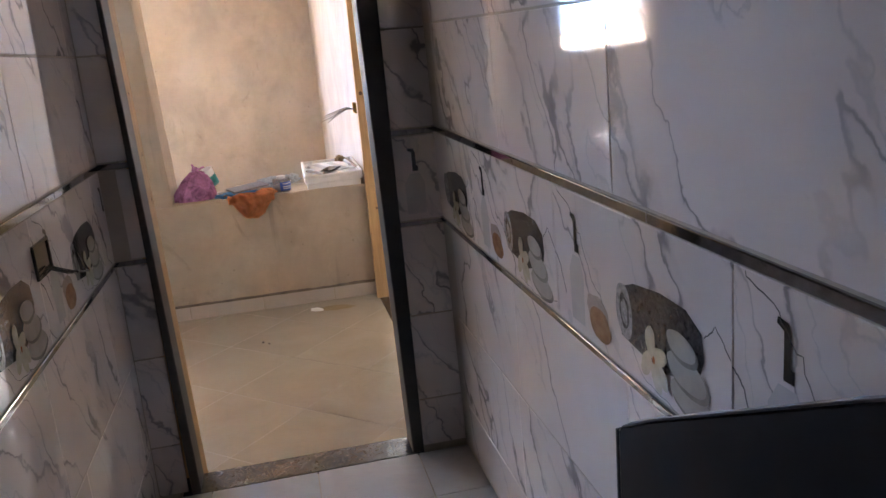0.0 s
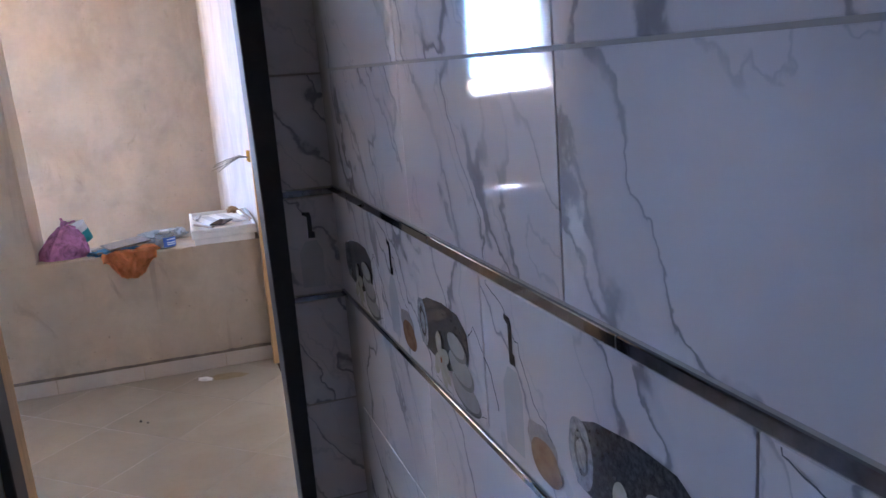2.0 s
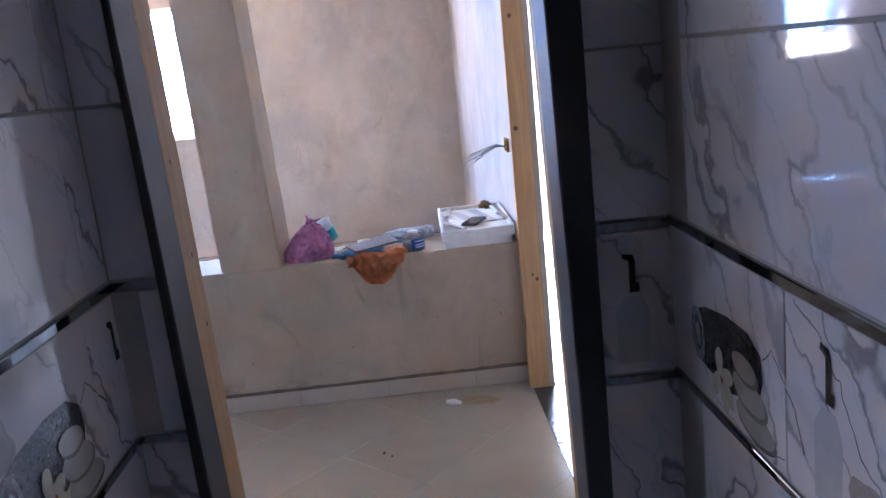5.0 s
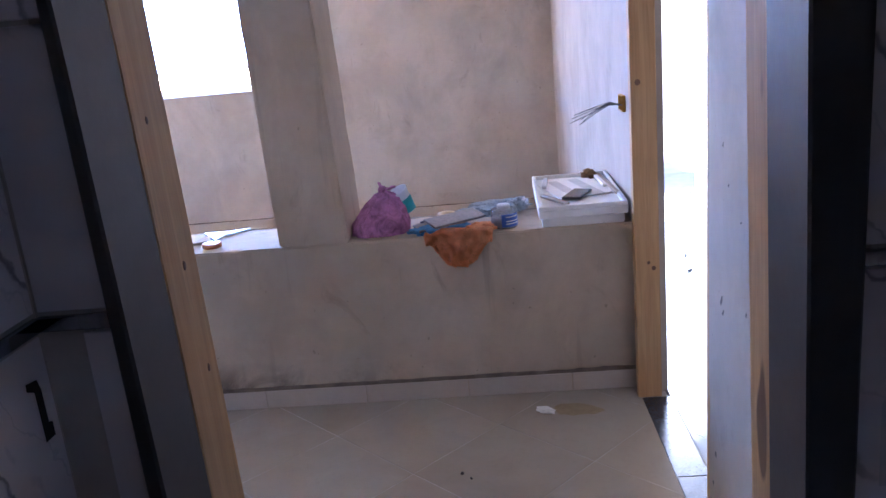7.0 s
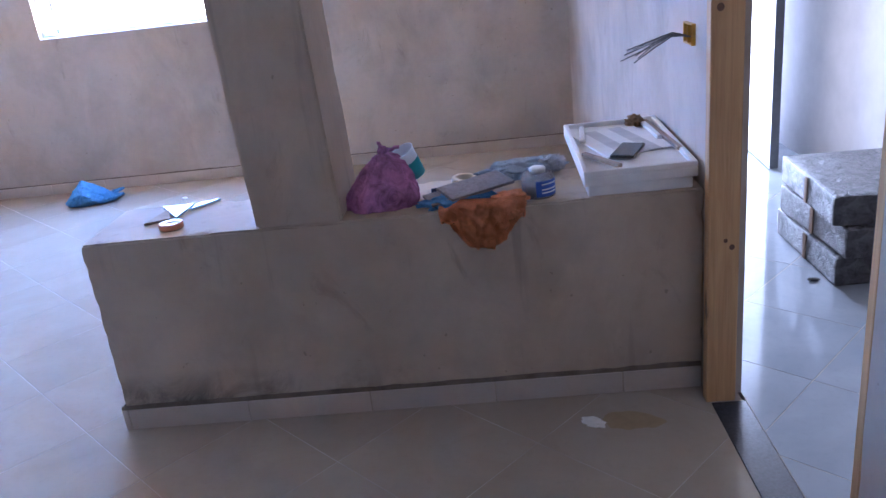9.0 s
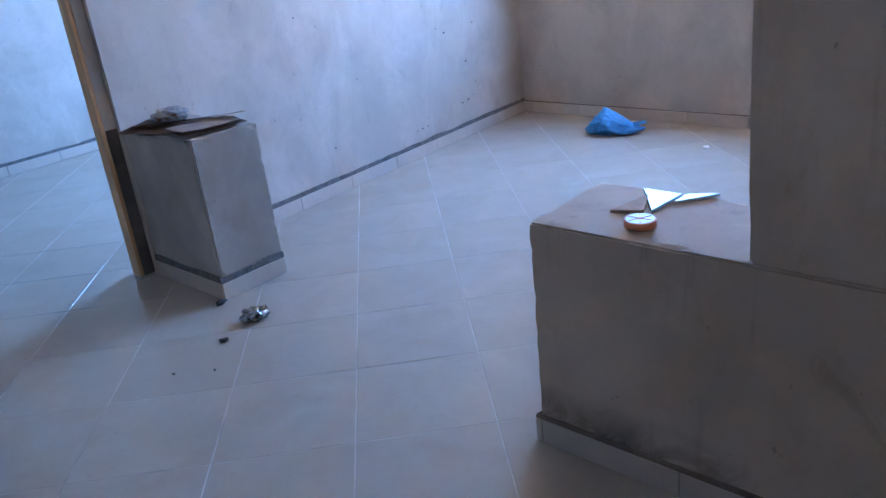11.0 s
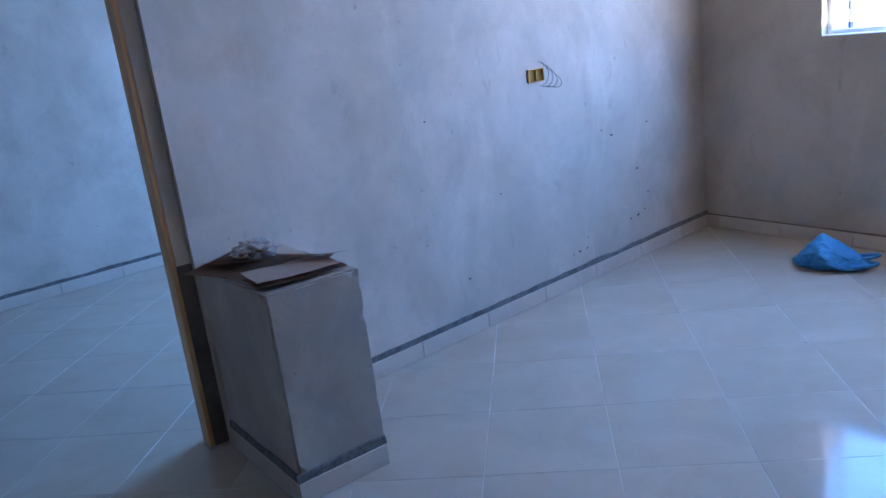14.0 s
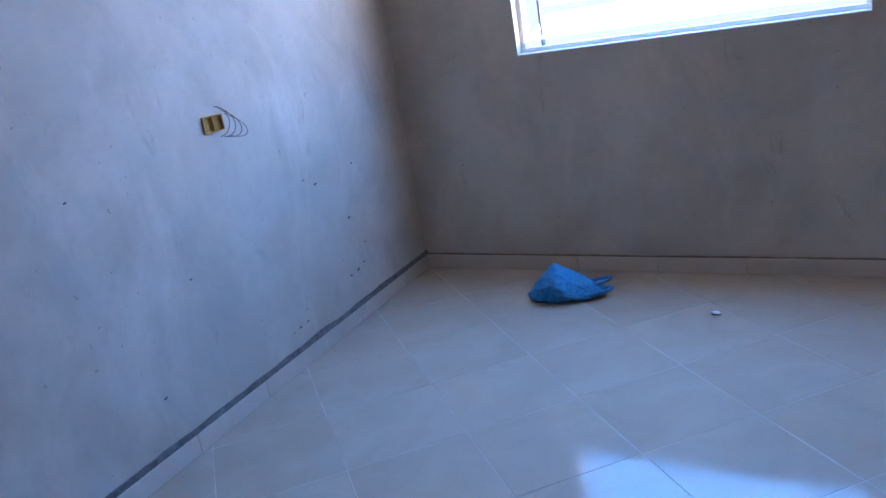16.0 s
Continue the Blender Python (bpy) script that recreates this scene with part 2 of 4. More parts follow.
def prism(points, z0, z1, bevel=0.0):
    """An upright prism over a convex polygon, given anticlockwise."""
    bm = bmesh.new()
    low = [bm.verts.new((x, y, z0)) for x, y in points]
    top = [bm.verts.new((x, y, z1)) for x, y in points]
    bm.faces.new(low[::-1])
    bm.faces.new(top)
    k = len(points)
    for a in range(k):
        b = (a + 1) % k
        bm.faces.new((low[a], low[b], top[b], top[a]))
    if bevel:
        bmesh.ops.bevel(bm, geom=list(bm.edges), offset=bevel, segments=1, affect="EDGES")
    return bm


def worn_block(x0, y0, z0, x1, y1, z1, cell=0.05, chip=0.006, seed=0.0):
    """A plastered block whose edges are rounded and chipped unevenly."""
    bm = bmesh.new()
    bmesh.ops.create_cube(bm, size=1)
    for v in bm.verts:
        v.co = ((x0 + x1) / 2 + v.co.x * (x1 - x0), (y0 + y1) / 2 + v.co.y * (y1 - y0), (z0 + z1) / 2 + v.co.z * (z1 - z0))
    for axis, (a, b) in enumerate(((x0, x1), (y0, y1), (z0, z1))):
        count = max(1, int((b - a) / cell))
        for i in range(1, count):
            at, no = [0, 0, 0], [0, 0, 0]
            at[axis], no[axis] = a + (b - a) * i / count, 1
            bmesh.ops.bisect_plane(bm, geom=bm.verts[:] + bm.edges[:] + bm.faces[:], plane_co=at, plane_no=no)
    sharp = [e for e in bm.edges if len(e.link_faces) == 2 and e.calc_face_angle(0) > 1]
    bmesh.ops.bevel(bm, geom=sharp, offset=0.006, segments=2, affect="EDGES")
    box = ((x0, x1), (y0, y1), (z0, z1))
    for v in bm.verts:
        near = [i for i in range(3) if min(v.co[i] - box[i][0], box[i][1] - v.co[i]) < 0.008]
        dent = noise.noise(v.co * 6 + Vector((seed, 0, 0))) * 0.0015
        if len(near) >= 2:
            dent += max(0.0, noise.noise(v.co * 31 + Vector((seed, 3, 0))) - 0.15) * chip
        for i in near:
            v.co[i] += dent if v.co[i] - box[i][0] < 0.01 else -dent
    return bm


def lathe(profile, sides=24):
    """A turned body from (radius, height) pairs."""
    bm = bmesh.new()
    rings = []
    for r, z in profile:
        rings.append([bm.verts.new((r * math.cos(2 * math.pi * i / sides), r * math.sin(2 * math.pi * i / sides), z)) for i in range(sides)])
    for a, b in zip(rings, rings[1:]):
        for i in range(sides):
            j = (i + 1) % sides
            bm.faces.new((a[i], a[j], b[j], b[i]))
    bm.faces.new(rings[0][::-1])
    bm.faces.new(rings[-1])
    return bm


def tube(points, radius, sides=6):
    bm = bmesh.new()
    rings = []
    pts = [Vector(p) for p in points]
    for i, p in enumerate(pts):
        d = (pts[min(i + 1, len(pts) - 1)] - pts[max(i - 1, 0)]).normalized()
        u = d.orthogonal().normalized()
        w = d.cross(u)
        rings.append([bm.verts.new(p + radius * (u * math.cos(2 * math.pi * k / sides) + w * math.sin(2 * math.pi * k / sides))) for k in range(sides)])
    for a, b in zip(rings, rings[1:]):
        for k in range(sides):
            j = (k + 1) % sides
            bm.faces.new((a[k], a[j], b[j], b[k]))
    bm.faces.new(rings[0][::-1])
    bm.faces.new(rings[-1])
    bmesh.ops.recalc_face_normals(bm, faces=bm.faces)
    return bm


def empty(name, m=None):
    ob = new(name)
    if m is not None:
        ob.matrix_basis = m
    return ob


def structure(ob, label, category):
    return tagged(ob, label, category, kind="structure")


# ---- the setting ----
XR = 1.21          # right wall of bathroom and hall
XL = 0.23          # left wall of bathroom
YD = 2.82          # bathroom face of the door wall
BATH_Z = 0.08      # raised bathroom floor
YB = 4.905         # front of the half-height wall
LEDGE = 0.655
TOP = 2.75
FAR = 8.20

floor = structure(part("floor", block(-5.95, 2.6, -0.12, 1.30, 8.5, -0.0009), FLOOR_GROUT), "beige glazed tile floor laid diagonally with pale grout", "floor")
ceiling = structure(part("ceiling", block(-6.1, -0.8, TOP, 2.7, 8.5, TOP + 0.15), CEILING), "bare cement plaster ceiling", "ceiling")
bath_floor = structure(part("floor_bathroom", block(0.1, -0.75, -0.12, 1.33, 2.80, BATH_Z - 0.006), GROUT), "raised bathroom floor with grey tiles", "floor")

# bathroom shell behind the tiles
T = 0.0016
wall_bath_right = structure(part("wall_bathroom_east", block(XR + T, -0.75, -0.05, XR + 0.099, 2.815, TOP + 0.05), GROUT), "bathroom wall clad in glossy white veined tiles", "wall")
wall_bath_left = structure(part("wall_bathroom_west", block(XL - 0.13, -0.75, 0, XL - T, 2.798, TOP), GROUT), "bathroom wall clad in glossy white veined tiles", "wall")
wall_bath_back = structure(part("wall_bathroom_south", block(XL - 0.13, -0.86, 0, XR + 0.11, -0.75, TOP), PLASTER), "plain bathroom end wall", "wall")

DOOR_L, DOOR_R, DOOR_TOP = 0.29, 1.075, 2.12
YH = 3.005         # hall face of the door wall
bm = block(XL - T, YD + T, 0, DOOR_L, YH, TOP)
wall_bath_door_l = structure(part("wall_bathroom_north", bm, PLASTER), "bathroom door wall with dark shaded marble tiles", "wall")
wall_bath_door_r = structure(part("wall_bathroom_north", block(DOOR_R, YD + T, 0, XR + 0.05, YH, TOP), PLASTER), "narrow wall strip beside the bathroom door with marble tiles", "wall")
structure(part("wall_bathroom_lintel", block(DOOR_L, YD + T, DOOR_TOP, DOOR_R, YH, TOP), PLASTER), "wall over the bathroom door", "wall")

# hall, living room and side room
structure(part("wall_hall_south", block(-2.98, 2.80, 0, XL - 0.002, YH, TOP), PLASTER), "grey cement plaster wall of the hall", "wall")
structure(part("wall_hall_east", worn_block(XR, 2.93, 0, XR + 0.10, 3.905, TOP, 0.1, 0.006), PLASTER), "grey cement plaster wall beside the entrance doorway", "wall")
structure(part("wall_hall_east_lintel", block(XR, 3.905, 2.12, XR + 0.10, 4.844, TOP), PLASTER), "wall over the entrance doorway", "wall")
structure(part("wall_living_east", block(XR, 4.845, 0, XR + 0.10, FAR, TOP), PLASTER), "grey cement plaster wall lit from the window", "wall")

WX0, WX1, WZ0, WZ1 = -2.42, -0.92, 1.095, 2.15
for a, b, lo, hi in ((-3.35, WX0, 0, TOP), (WX1, XR, 0, TOP), (WX0, WX1, 0, WZ0), (WX0, WX1, WZ1, TOP)):
    structure(part("wall_living_north", block(a, FAR, lo, b, FAR + 0.16, hi), PLASTER), "grey cement plaster wall with a window", "wall")

bm = prism([(-2.884, 4.960), (-3.135, FAR), (-3.30, FAR), (-3.05, 4.960)], 0, TOP)
wall_west = structure(part("wall_living_west", bm, PLASTER), "mottled grey cement plaster wall with skylight sheen", "wall")
structure(part("wall_hall_west_lintel", block(-3.0, 2.92, 2.12, -2.88, 4.975, TOP), PLASTER), "wall over the side doorways", "wall")
structure(part("wall_hall_west", block(-3.0, 2.92, 0, -2.88, 3.10, TOP), PLASTER), "grey cement plaster wall beside the store doorway", "wall")
structure(part("wall_side_room_west", prism([(-5.93, 2.9), (-5.62, 2.9), (-5.98, 8.36), (-6.1, 8.36)][::1], 0, TOP), PLASTER), "blue-grey lit cement plaster wall of the side room", "wall")
for a, b, lo, hi in ((-6.0, -5.1, 0, TOP), (-3.7, -3.30, 0, TOP), (-5.1, -3.7, 0, 1.1), (-5.1, -3.7, 2.15, TOP)):
    structure(part("wall_side_room_north", block(a, FAR, lo, b, FAR + 0.16, hi), PLASTER), "plain wall of the side room with a window opening", "wall")
# store shade is painted in: these walls take the dark mortar colour, not plaster
structure(part("wall_store_north", block(-5.66, 3.96, 0, -2.98, 4.07, TOP), MORTAR_AND_STORE_SHADE), "wall between the store and the side room, store shade put into its colour", "wall")
structure(part("wall_store_south", block(-5.66, 2.80, 0, -2.98, 2.92, TOP), MORTAR_AND_STORE_SHADE), "wall of the store, its shade put into the dark colour", "wall")

# half-height wall, pillar and stub
half_wall = structure(part("wall_half_height", worn_block(-0.672, YB, 0, XR - 0.001, 5.255, LEDGE, 0.026, 0.010, 1.0), BAR_PLASTER), "half-height wall in brownish smoothed cement plaster", "wall")
bm = worn_block(-0.120, YB + 0.002, LEDGE - 0.002, 0.146, 5.253, TOP, 0.08, 0.006, 5.0)
for v in bm.verts:
    v.co.x -= (0.034 if v.co.x > 0.01 else 0.026) * (v.co.z - LEDGE)
pillar = structure(part("pillar", bm, BAR_PLASTER), "square plastered pillar standing on the half-height wall", "pillar")
stub = structure(part("wall_stub", worn_block(-2.89, 4.972, 0, -2.343, 5.29, 0.688, 0.026, 0.016, 9.0), STUB_PLASTER), "low plastered wall stub beside the side-room doorway", "wall")

# lobby beyond the entrance doorway
structure(part("floor_lobby", block(1.31, 2.9, -0.12, 2.6, 9.2, -0.0009), GROUT), "white polished tile floor of the lobby", "floor")
structure(part("wall_lobby_east", block(2.45, 2.9, 0, 2.6, 8.2, TOP), LOBBY_PAINT), "pale wall of the lobby", "wall")
structure(part("wall_lobby_south", block(1.31, 2.78, 0, 2.6, 2.9, TOP), LOBBY_PAINT), "pale wall closing the lobby", "wall")
structure(part("wall_lobby_north", block(1.31, FAR, 2.15, 2.6, FAR + 0.16, TOP), LOBBY_PAINT), "wall over the front door", "wall")
structure(part("wall_lobby_north", block(2.36, FAR, 0, 2.6, FAR + 0.16, 2.15), LOBBY_PAINT), "wall beside the front door", "wall")

# ---- frames, windows and doors ----


def upright(name, x0, y0, x1, y1, z0, z1, material, parent, label=""):
    return part(name, block(x0, y0, z0, x1, y1, z1, 0.003), material, parent, label)


frame_bath = structure(empty("door_frame_bathroom"), "raw pine door lining with a dark painted edge, no door hung", "door frame")


def leaning(name, x0, x1, y0, y1, z0, z1, lean0, lean1, material, parent, label=""):
    """An upright whose two sides lean by so much sideways for each metre of height."""
    bm = block(x0, y0, z0, x1, y1, z1, 0.003)
    for v in bm.verts:
        v.co.x -= v.co.z * (lean0 if v.co.x < (x0 + x1) / 2 else lean1)
    return part(name, bm, material, parent, label)


LEAN = 0.024
leaning("lining", 0.292, 0.358, 2.917, 3.017, 0.003, 2.085, LEAN, LEAN, PINE, frame_bath, "raw pine lining board with knots")
leaning("lining", 1.047, 1.110, 2.917, 3.017, 0.003, 2.085, LEAN, LEAN, PINE, frame_bath, "raw pine lining board with knots")
leaning("edge_strip", 0.330, 0.359, 2.803, 2.916, BATH_Z + 0.002, 2.10, 0.014, LEAN, BLACK_PAINT, frame_bath, "dark brown painted edge strip")
leaning("edge_strip", 1.036, 1.072, 2.803, 2.916, BATH_Z + 0.002, 2.10, LEAN, 0.008, BLACK_PAINT, frame_bath, "dark brown painted edge strip")
upright("head", 0.295, 2.840, 1.070, 3.012, 2.086, 2.12, PINE, frame_bath)
structure(part("threshold_bathroom", block(0.300, 2.802, -0.02, 1.073, 2.930, 0.081, 0.004), GRANITE), "black granite threshold step of the bathroom", "threshold")

frame_entry = structure(empty("door_frame_entrance"), "raw pine door lining between hall and bright lobby", "door frame")
upright("lining", 1.192, 4.80, 1.279, 4.842, 0.0, 2.08, PINE, frame_entry, "orange-lit pine board with round knots")
upright("lining", XR + 0.004, 3.907, 1.300, 3.935, 0.0, 2.08, PINE, frame_entry)
upright("head", XR + 0.004, 3.907, 1.300, 4.842, 2.082, 2.118, PINE, frame_entry)
for i, (y0, y1) in enumerate(((3.938, 4.248), (4.252, 4.797))):
    structure(part("threshold_entrance", block(XR - 0.004, y0, -0.05, 1.309, y1, 0.002, 0.002), GRANITE), "black granite threshold slab at the entrance doorway", "threshold")

KNOT = simple("pine_knot", (0.16, 0.075, 0.035), 0.5, vary=0.5, scale=150)


def pine_knot(parent, m, rx, rz):
    bm = lathe([(1.0, -0.0004), (0.9, 0.0006), (0.3, 0.0009)], 14)
    for v in bm.verts:
        v.co = Vector((v.co.x * rx, -v.co.z, v.co.y * rz))
    ob = part("knot", bm, KNOT, parent, "dark round knot")
    ob.matrix_basis = m


for kx, kz, kr in ((1.216, 1.165, 0.010), (1.258, 0.506, 0.008), (1.240, 0.527, 0.006), (1.225, 1.62, 0.009)):
    pine_knot(frame_entry, pose(kx, 4.7998, kz), kr, kr * 1.1)
for ky, kz, kr in ((2.975, 1.13, 0.008), (2.985, 0.99, 0.007), (2.955, 1.31, 0.006)):
    pine_knot(frame_bath, pose(0.3582 - LEAN * kz, ky, kz, 0, 0, 90), kr * 0.5, kr * 0.8)

frame_side = structure(empty("door_frame_side_room"), "raw pine door lining of the side room, no door hung", "door frame")
upright("lining", -2.985, 4.888, -2.912, 4.958, 0.012, 2.08, PINE, frame_side, "pine post with one orange-lit face")
upright("cement_skim", -2.9119, 4.905, -2.9080, 4.9585, 0.70, 2.078, PLASTER, frame_side, "face of the post skimmed with cement")
SMEARED = simple("cement_smeared_wood", (0.15, 0.12, 0.095), 0.9, vary=0.55, scale=7, bump=0.5)
upright("smeared_foot", -2.9119, 4.905, -2.9085, 4.9585, 0.013, 0.699, SMEARED, frame_side, "foot of the post smeared dark with cement")
part("packing", block(-2.98, 4.885, 0.0, -2.915, 4.955, 0.012, 0.002), GROUT, frame_side, "white packing wedge")
upright("lining", -2.975, 4.074, -2.828, 4.100, 0.0, 2.08, PINE, frame_side, "pine board scuffed near its foot")
upright("head", -2.975, 4.074, -2.902, 4.972, 2.082, 2.118, PINE, frame_side)
frame_store = structure(empty("door_frame_store"), "weathered pine door lining of the dark store", "door frame")
upright("lining", -2.975, 3.940, -2.826, 3.983, 0.0, 2.08, OLD_PINE, frame_store, "dusty weathered pine board")
upright("lining", -2.975, 3.10, -2.84, 3.135, 0.0, 2.08, OLD_PINE, frame_store)
upright("head", -2.975, 3.10, -2.84, 3.970, 2.082, 2.118, OLD_PINE, frame_store)
pier = structure(part("pier", worn_block(-2.978, 3.985, 0, -2.836, 4.072, TOP, 0.06, 0.02, 13.0), PLASTER), "narrow plaster pier between two doorways", "pier")
part("foot_tile", block(-2.837, 3.990, 0.001, -2.820, 4.070, 0.070, 0.002), BASE_TILE, pier, "cut beige tile at the foot of the pier")
FILLER = simple("white_filler", (0.72, 0.68, 0.66), 0.9)
for fy, fz, fr, fs in ((4.020, 0.93, 0.026, 1.0), (4.010, 1.02, 0.014, 2.0), (4.030, 0.62, 0.008, 3.0), (4.042, 0.585, 0.007, 4.0), (4.034, 0.895, 0.015, 5.0)):
    bm = bmesh.new()
    bmesh.ops.create_icosphere(bm, subdivisions=3, radius=1)
    for v in bm.verts:
        k = 1 + 0.5 * noise.noise(v.co * 1.7 + Vector((fs * 7, 0, 0)))
        v.co = Vector((-2.836 + v.co.x * 0.003, fy + v.co.y * fr * 0.6 * k, fz + v.co.z * fr * 1.5 * k))
    part("filler_smear", bm, FILLER, pier, "whitish smear of filler")

window = structure(empty("window_1"), "white aluminium sliding window, blown out by the sky", "window")
FY0, FY1 = FAR + 0.055, FAR + 0.115
part("window_frame", block(WX0, FY0, WZ0, WX1, FY1, WZ0 + 0.028, 0.003), ALUMINIUM, window)
part("window_frame", block(WX0, FY0, WZ1 - 0.03, WX1, FY1, WZ1, 0.003), ALUMINIUM, window)
part("window_frame", block(WX0, FY0, WZ0 + 0.028, WX0 + 0.024, FY1, WZ1 - 0.03, 0.003), ALUMINIUM, window)
part("window_frame", block(WX1 - 0.024, FY0, WZ0 + 0.028, WX1, FY1, WZ1 - 0.03, 0.003), ALUMINIUM, window)
part("sash_stile", block(WX0 + 0.10, FY0 + 0.012, WZ0 + 0.028, WX0 + 0.112, FY0 + 0.04, WZ1 - 0.03, 0.002), simple("grey_seal", (0.20, 0.21, 0.23), 0.5), window, "grey sash edge")
part("sill", block(WX0 + 0.002, FAR + 0.001, WZ0 - 0.002, WX1 - 0.002, FY0 - 0.001, WZ0 + 0.006, 0.002), ALUMINIUM, window, "pale window sill")
for x0, x1 in ((WX0 + 0.112, WX1 - 0.024), (WX0 + 0.024, WX0 + 0.10)):
    pane = part("pane", block(x0, FY0 + 0.024, WZ0 + 0.028, x1, FY0 + 0.029, WZ1 - 0.03), GLASS, window)
    pane.visible_shadow = False

front_door = structure(empty("door_1"), "white metal front door standing open into the lobby", "door")
LEAF = pose(2.285, 8.11, 0, 0, 0, -3.0)
WHITE_DOOR = simple("white_door_paint", (0.78, 0.78, 0.77), 0.35, vary=0.06)
leaf = part("leaf", block(-0.05, -1.0, 0.01, 0.0, 0.0, 2.06, 0.004), WHITE_DOOR, front_door)
edge = part("edge", block(-0.048, -1.006, 0.012, -0.002, -1.0, 2.058, 0.001), simple("grey_steel", (0.10, 0.105, 0.115), 0.5), front_door, "grey steel door edge")
for k, z in enumerate((0.35, 0.75, 1.35, 1.72)):
    part("diamond_panel", prism([(-0.058, -0.5 - 0.0), (-0.05, -0.5 - 0.12), (-0.05, -0.5 + 0.12)][::-1], z - 0.08, z + 0.08, 0.0), WHITE_DOOR, front_door)
part("handle", tube([(-0.05, -0.94, 1.05), (-0.10, -0.94, 1.05), (-0.105, -0.82, 1.05)], 0.009), CHROME, front_door, "chrome lever handle")
part("lock_plate", block(-0.056, -0.965, 0.95, -0.05, -0.915, 1.13, 0.002), CHROME, front_door)
for ob in list(front_door.children):
    ob.matrix_basis = LEAF

ground = structure(part("ground", block(-300, 8.36, -0.4, 300, 600, -0.13), simple("pale_dry_earth", (0.62, 0.58, 0.52), 0.95, scale=3)), "pale dry ground outside", "ground")

# ---- things on the half-height wall ----


def crumpled(sx, sy, sz, seed, rough=0.25, freq=2.2, flat=0.0, sub=4):
    """A crumpled bag or wad, resting on z = 0."""
    bm = bmesh.new()
    bmesh.ops.create_icosphere(bm, subdivisions=sub, radius=1)
    for v in bm.verts:
        p = v.co * freq + Vector((seed, seed * 1.3, 0))
        k = 1 + rough * noise.noise(p) + rough * 0.6 * abs(noise.noise(p * 2.7)) - rough * 0.5 * abs(noise.noise(p * 5.3))
        v.co = Vector((v.co.x * sx * k, v.co.y * sy * k, max(v.co.z * k, -0.75 + 0.1 * noise.noise(p * 3)) * sz + 0.75 * sz))
    return bm


def film_material(name, colour, rough=0.28, through=0.25, vary=0.35):
    n = Nodes(name, rough)
    v = n.coords()
    f = n.noise(v, 18, 4, 0.6, 1.5)
    n.colour(n.mix(n.ramp(f, [(0.3, 0.0), (0.7, 1.0)]), colour, tuple(c * (1 - vary) for c in colour)))
    n.b.inputs["Transmission Weight"].default_value = through
    n.b.inputs["IOR"].default_value = 1.2
    return n.bump(n.noise(v, 30, 5, 0.6, 2.5), 0.9, 0.012).m


PURPLE = film_material("purple_film", (0.66, 0.28, 0.52), 0.2, through=0.0, vary=0.65)
BLUE = film_material("blue_film", (0.13, 0.36, 0.70), 0.25, through=0.0, vary=0.35)
ORANGE = film_material("orange_film", (1.0, 0.40, 0.18), 0.14, 0.0, vary=0.2)
CLEAR = film_material("clear_film", (0.95, 0.95, 0.95), 0.08, 0.6, 0.06)
PALE_BLUE = film_material("pale_blue_film", (0.74, 0.85, 0.93), 0.2, 0.45, 0.3)

# purple bag, knotted at the top
bag = empty("plastic_bag", pose(0.252, 5.035, LEDGE))
tagged(bag, "full purple plastic bag knotted shut on the plastered ledge", "bag")
bm = bmesh.new()
bmesh.ops.create_icosphere(bm, subdivisions=5, radius=1)
for v in bm.verts:
    h = (v.co.z + 1) / 2
    ang = math.atan2(v.co.y, v.co.x)
    ring = math.sqrt(max(1 - v.co.z ** 2, 0.0))
    taper = 1.0 - 0.06 * h if h < 0.35 else 0.98 - 1.12 * (h - 0.35) ** 1.05
    cap = min(1.0, ring / 0.65) if h < 0.2 else min(1.0, ring / 0.45)
    fold = 0.10 * noise.noise(v.co * 1.9 + Vector((3, 1, 0))) + 0.09 * abs(noise.noise(Vector((math.cos(ang) * 3, math.sin(ang) * 3, h * 1.2)))) - 0.06 * abs(noise.noise(v.co * 5.5)) + (0.03 + 0.11 * h) * math.sin(ang * 8 + 3 * noise.noise(Vector((math.cos(ang), math.sin(ang), h * 2)))) + 0.05 * math.sin(ang * 15 + 2 * h)
    k = max(taper, 0.16) * cap * (1 + fold) / max(ring, 1e-4)
    v.co = Vector((v.co.x * 0.114 * k + 0.030 * h, v.co.y * 0.082 * k + 0.035 * h * h, max(0.0, h - 0.12) * 0.180))
part("bag_body", bm, PURPLE, bag, smooth=True)
bm = crumpled(0.017, 0.014, 0.016, 3.1, 0.5, 2.5, sub=3)
bmesh.ops.translate(bm, verts=bm.verts, vec=(0.021, 0.035, 0.150))
part("knot", bm, PURPLE, bag, smooth=True)
for dx, dz, s in ((0.052, 0.006, 1.0), (-0.012, 0.028, 2.0)):
    pts = [(0.022 + dx * k / 4, 0.035 - 0.012 * k / 4, 0.166 + dz * k / 4 + 0.004 * math.sin(k * 2 + s)) for k in range(5)]
    part("tie", tube(pts, 0.006, 5), PURPLE, bag, smooth=True)

# paper cup lying behind the bag
cup = empty("paper_cup", Matrix.Translation((0.346, 5.105, LEDGE + 0.108)) @ Euler((radians(14), radians(-24), 0)).to_matrix().to_4x4() @ Matrix.Scale(0.98, 4))
tagged(cup, "white and teal paper cup tipped against the purple bag", "cup")
part("cup_body", lathe([(0.030, -0.05), (0.040, 0.045), (0.042, 0.05), (0.038, 0.05), (0.030, -0.035)]), simple("white_card", (0.80, 0.82, 0.82), 0.5, vary=0.08), cup, smooth=True)
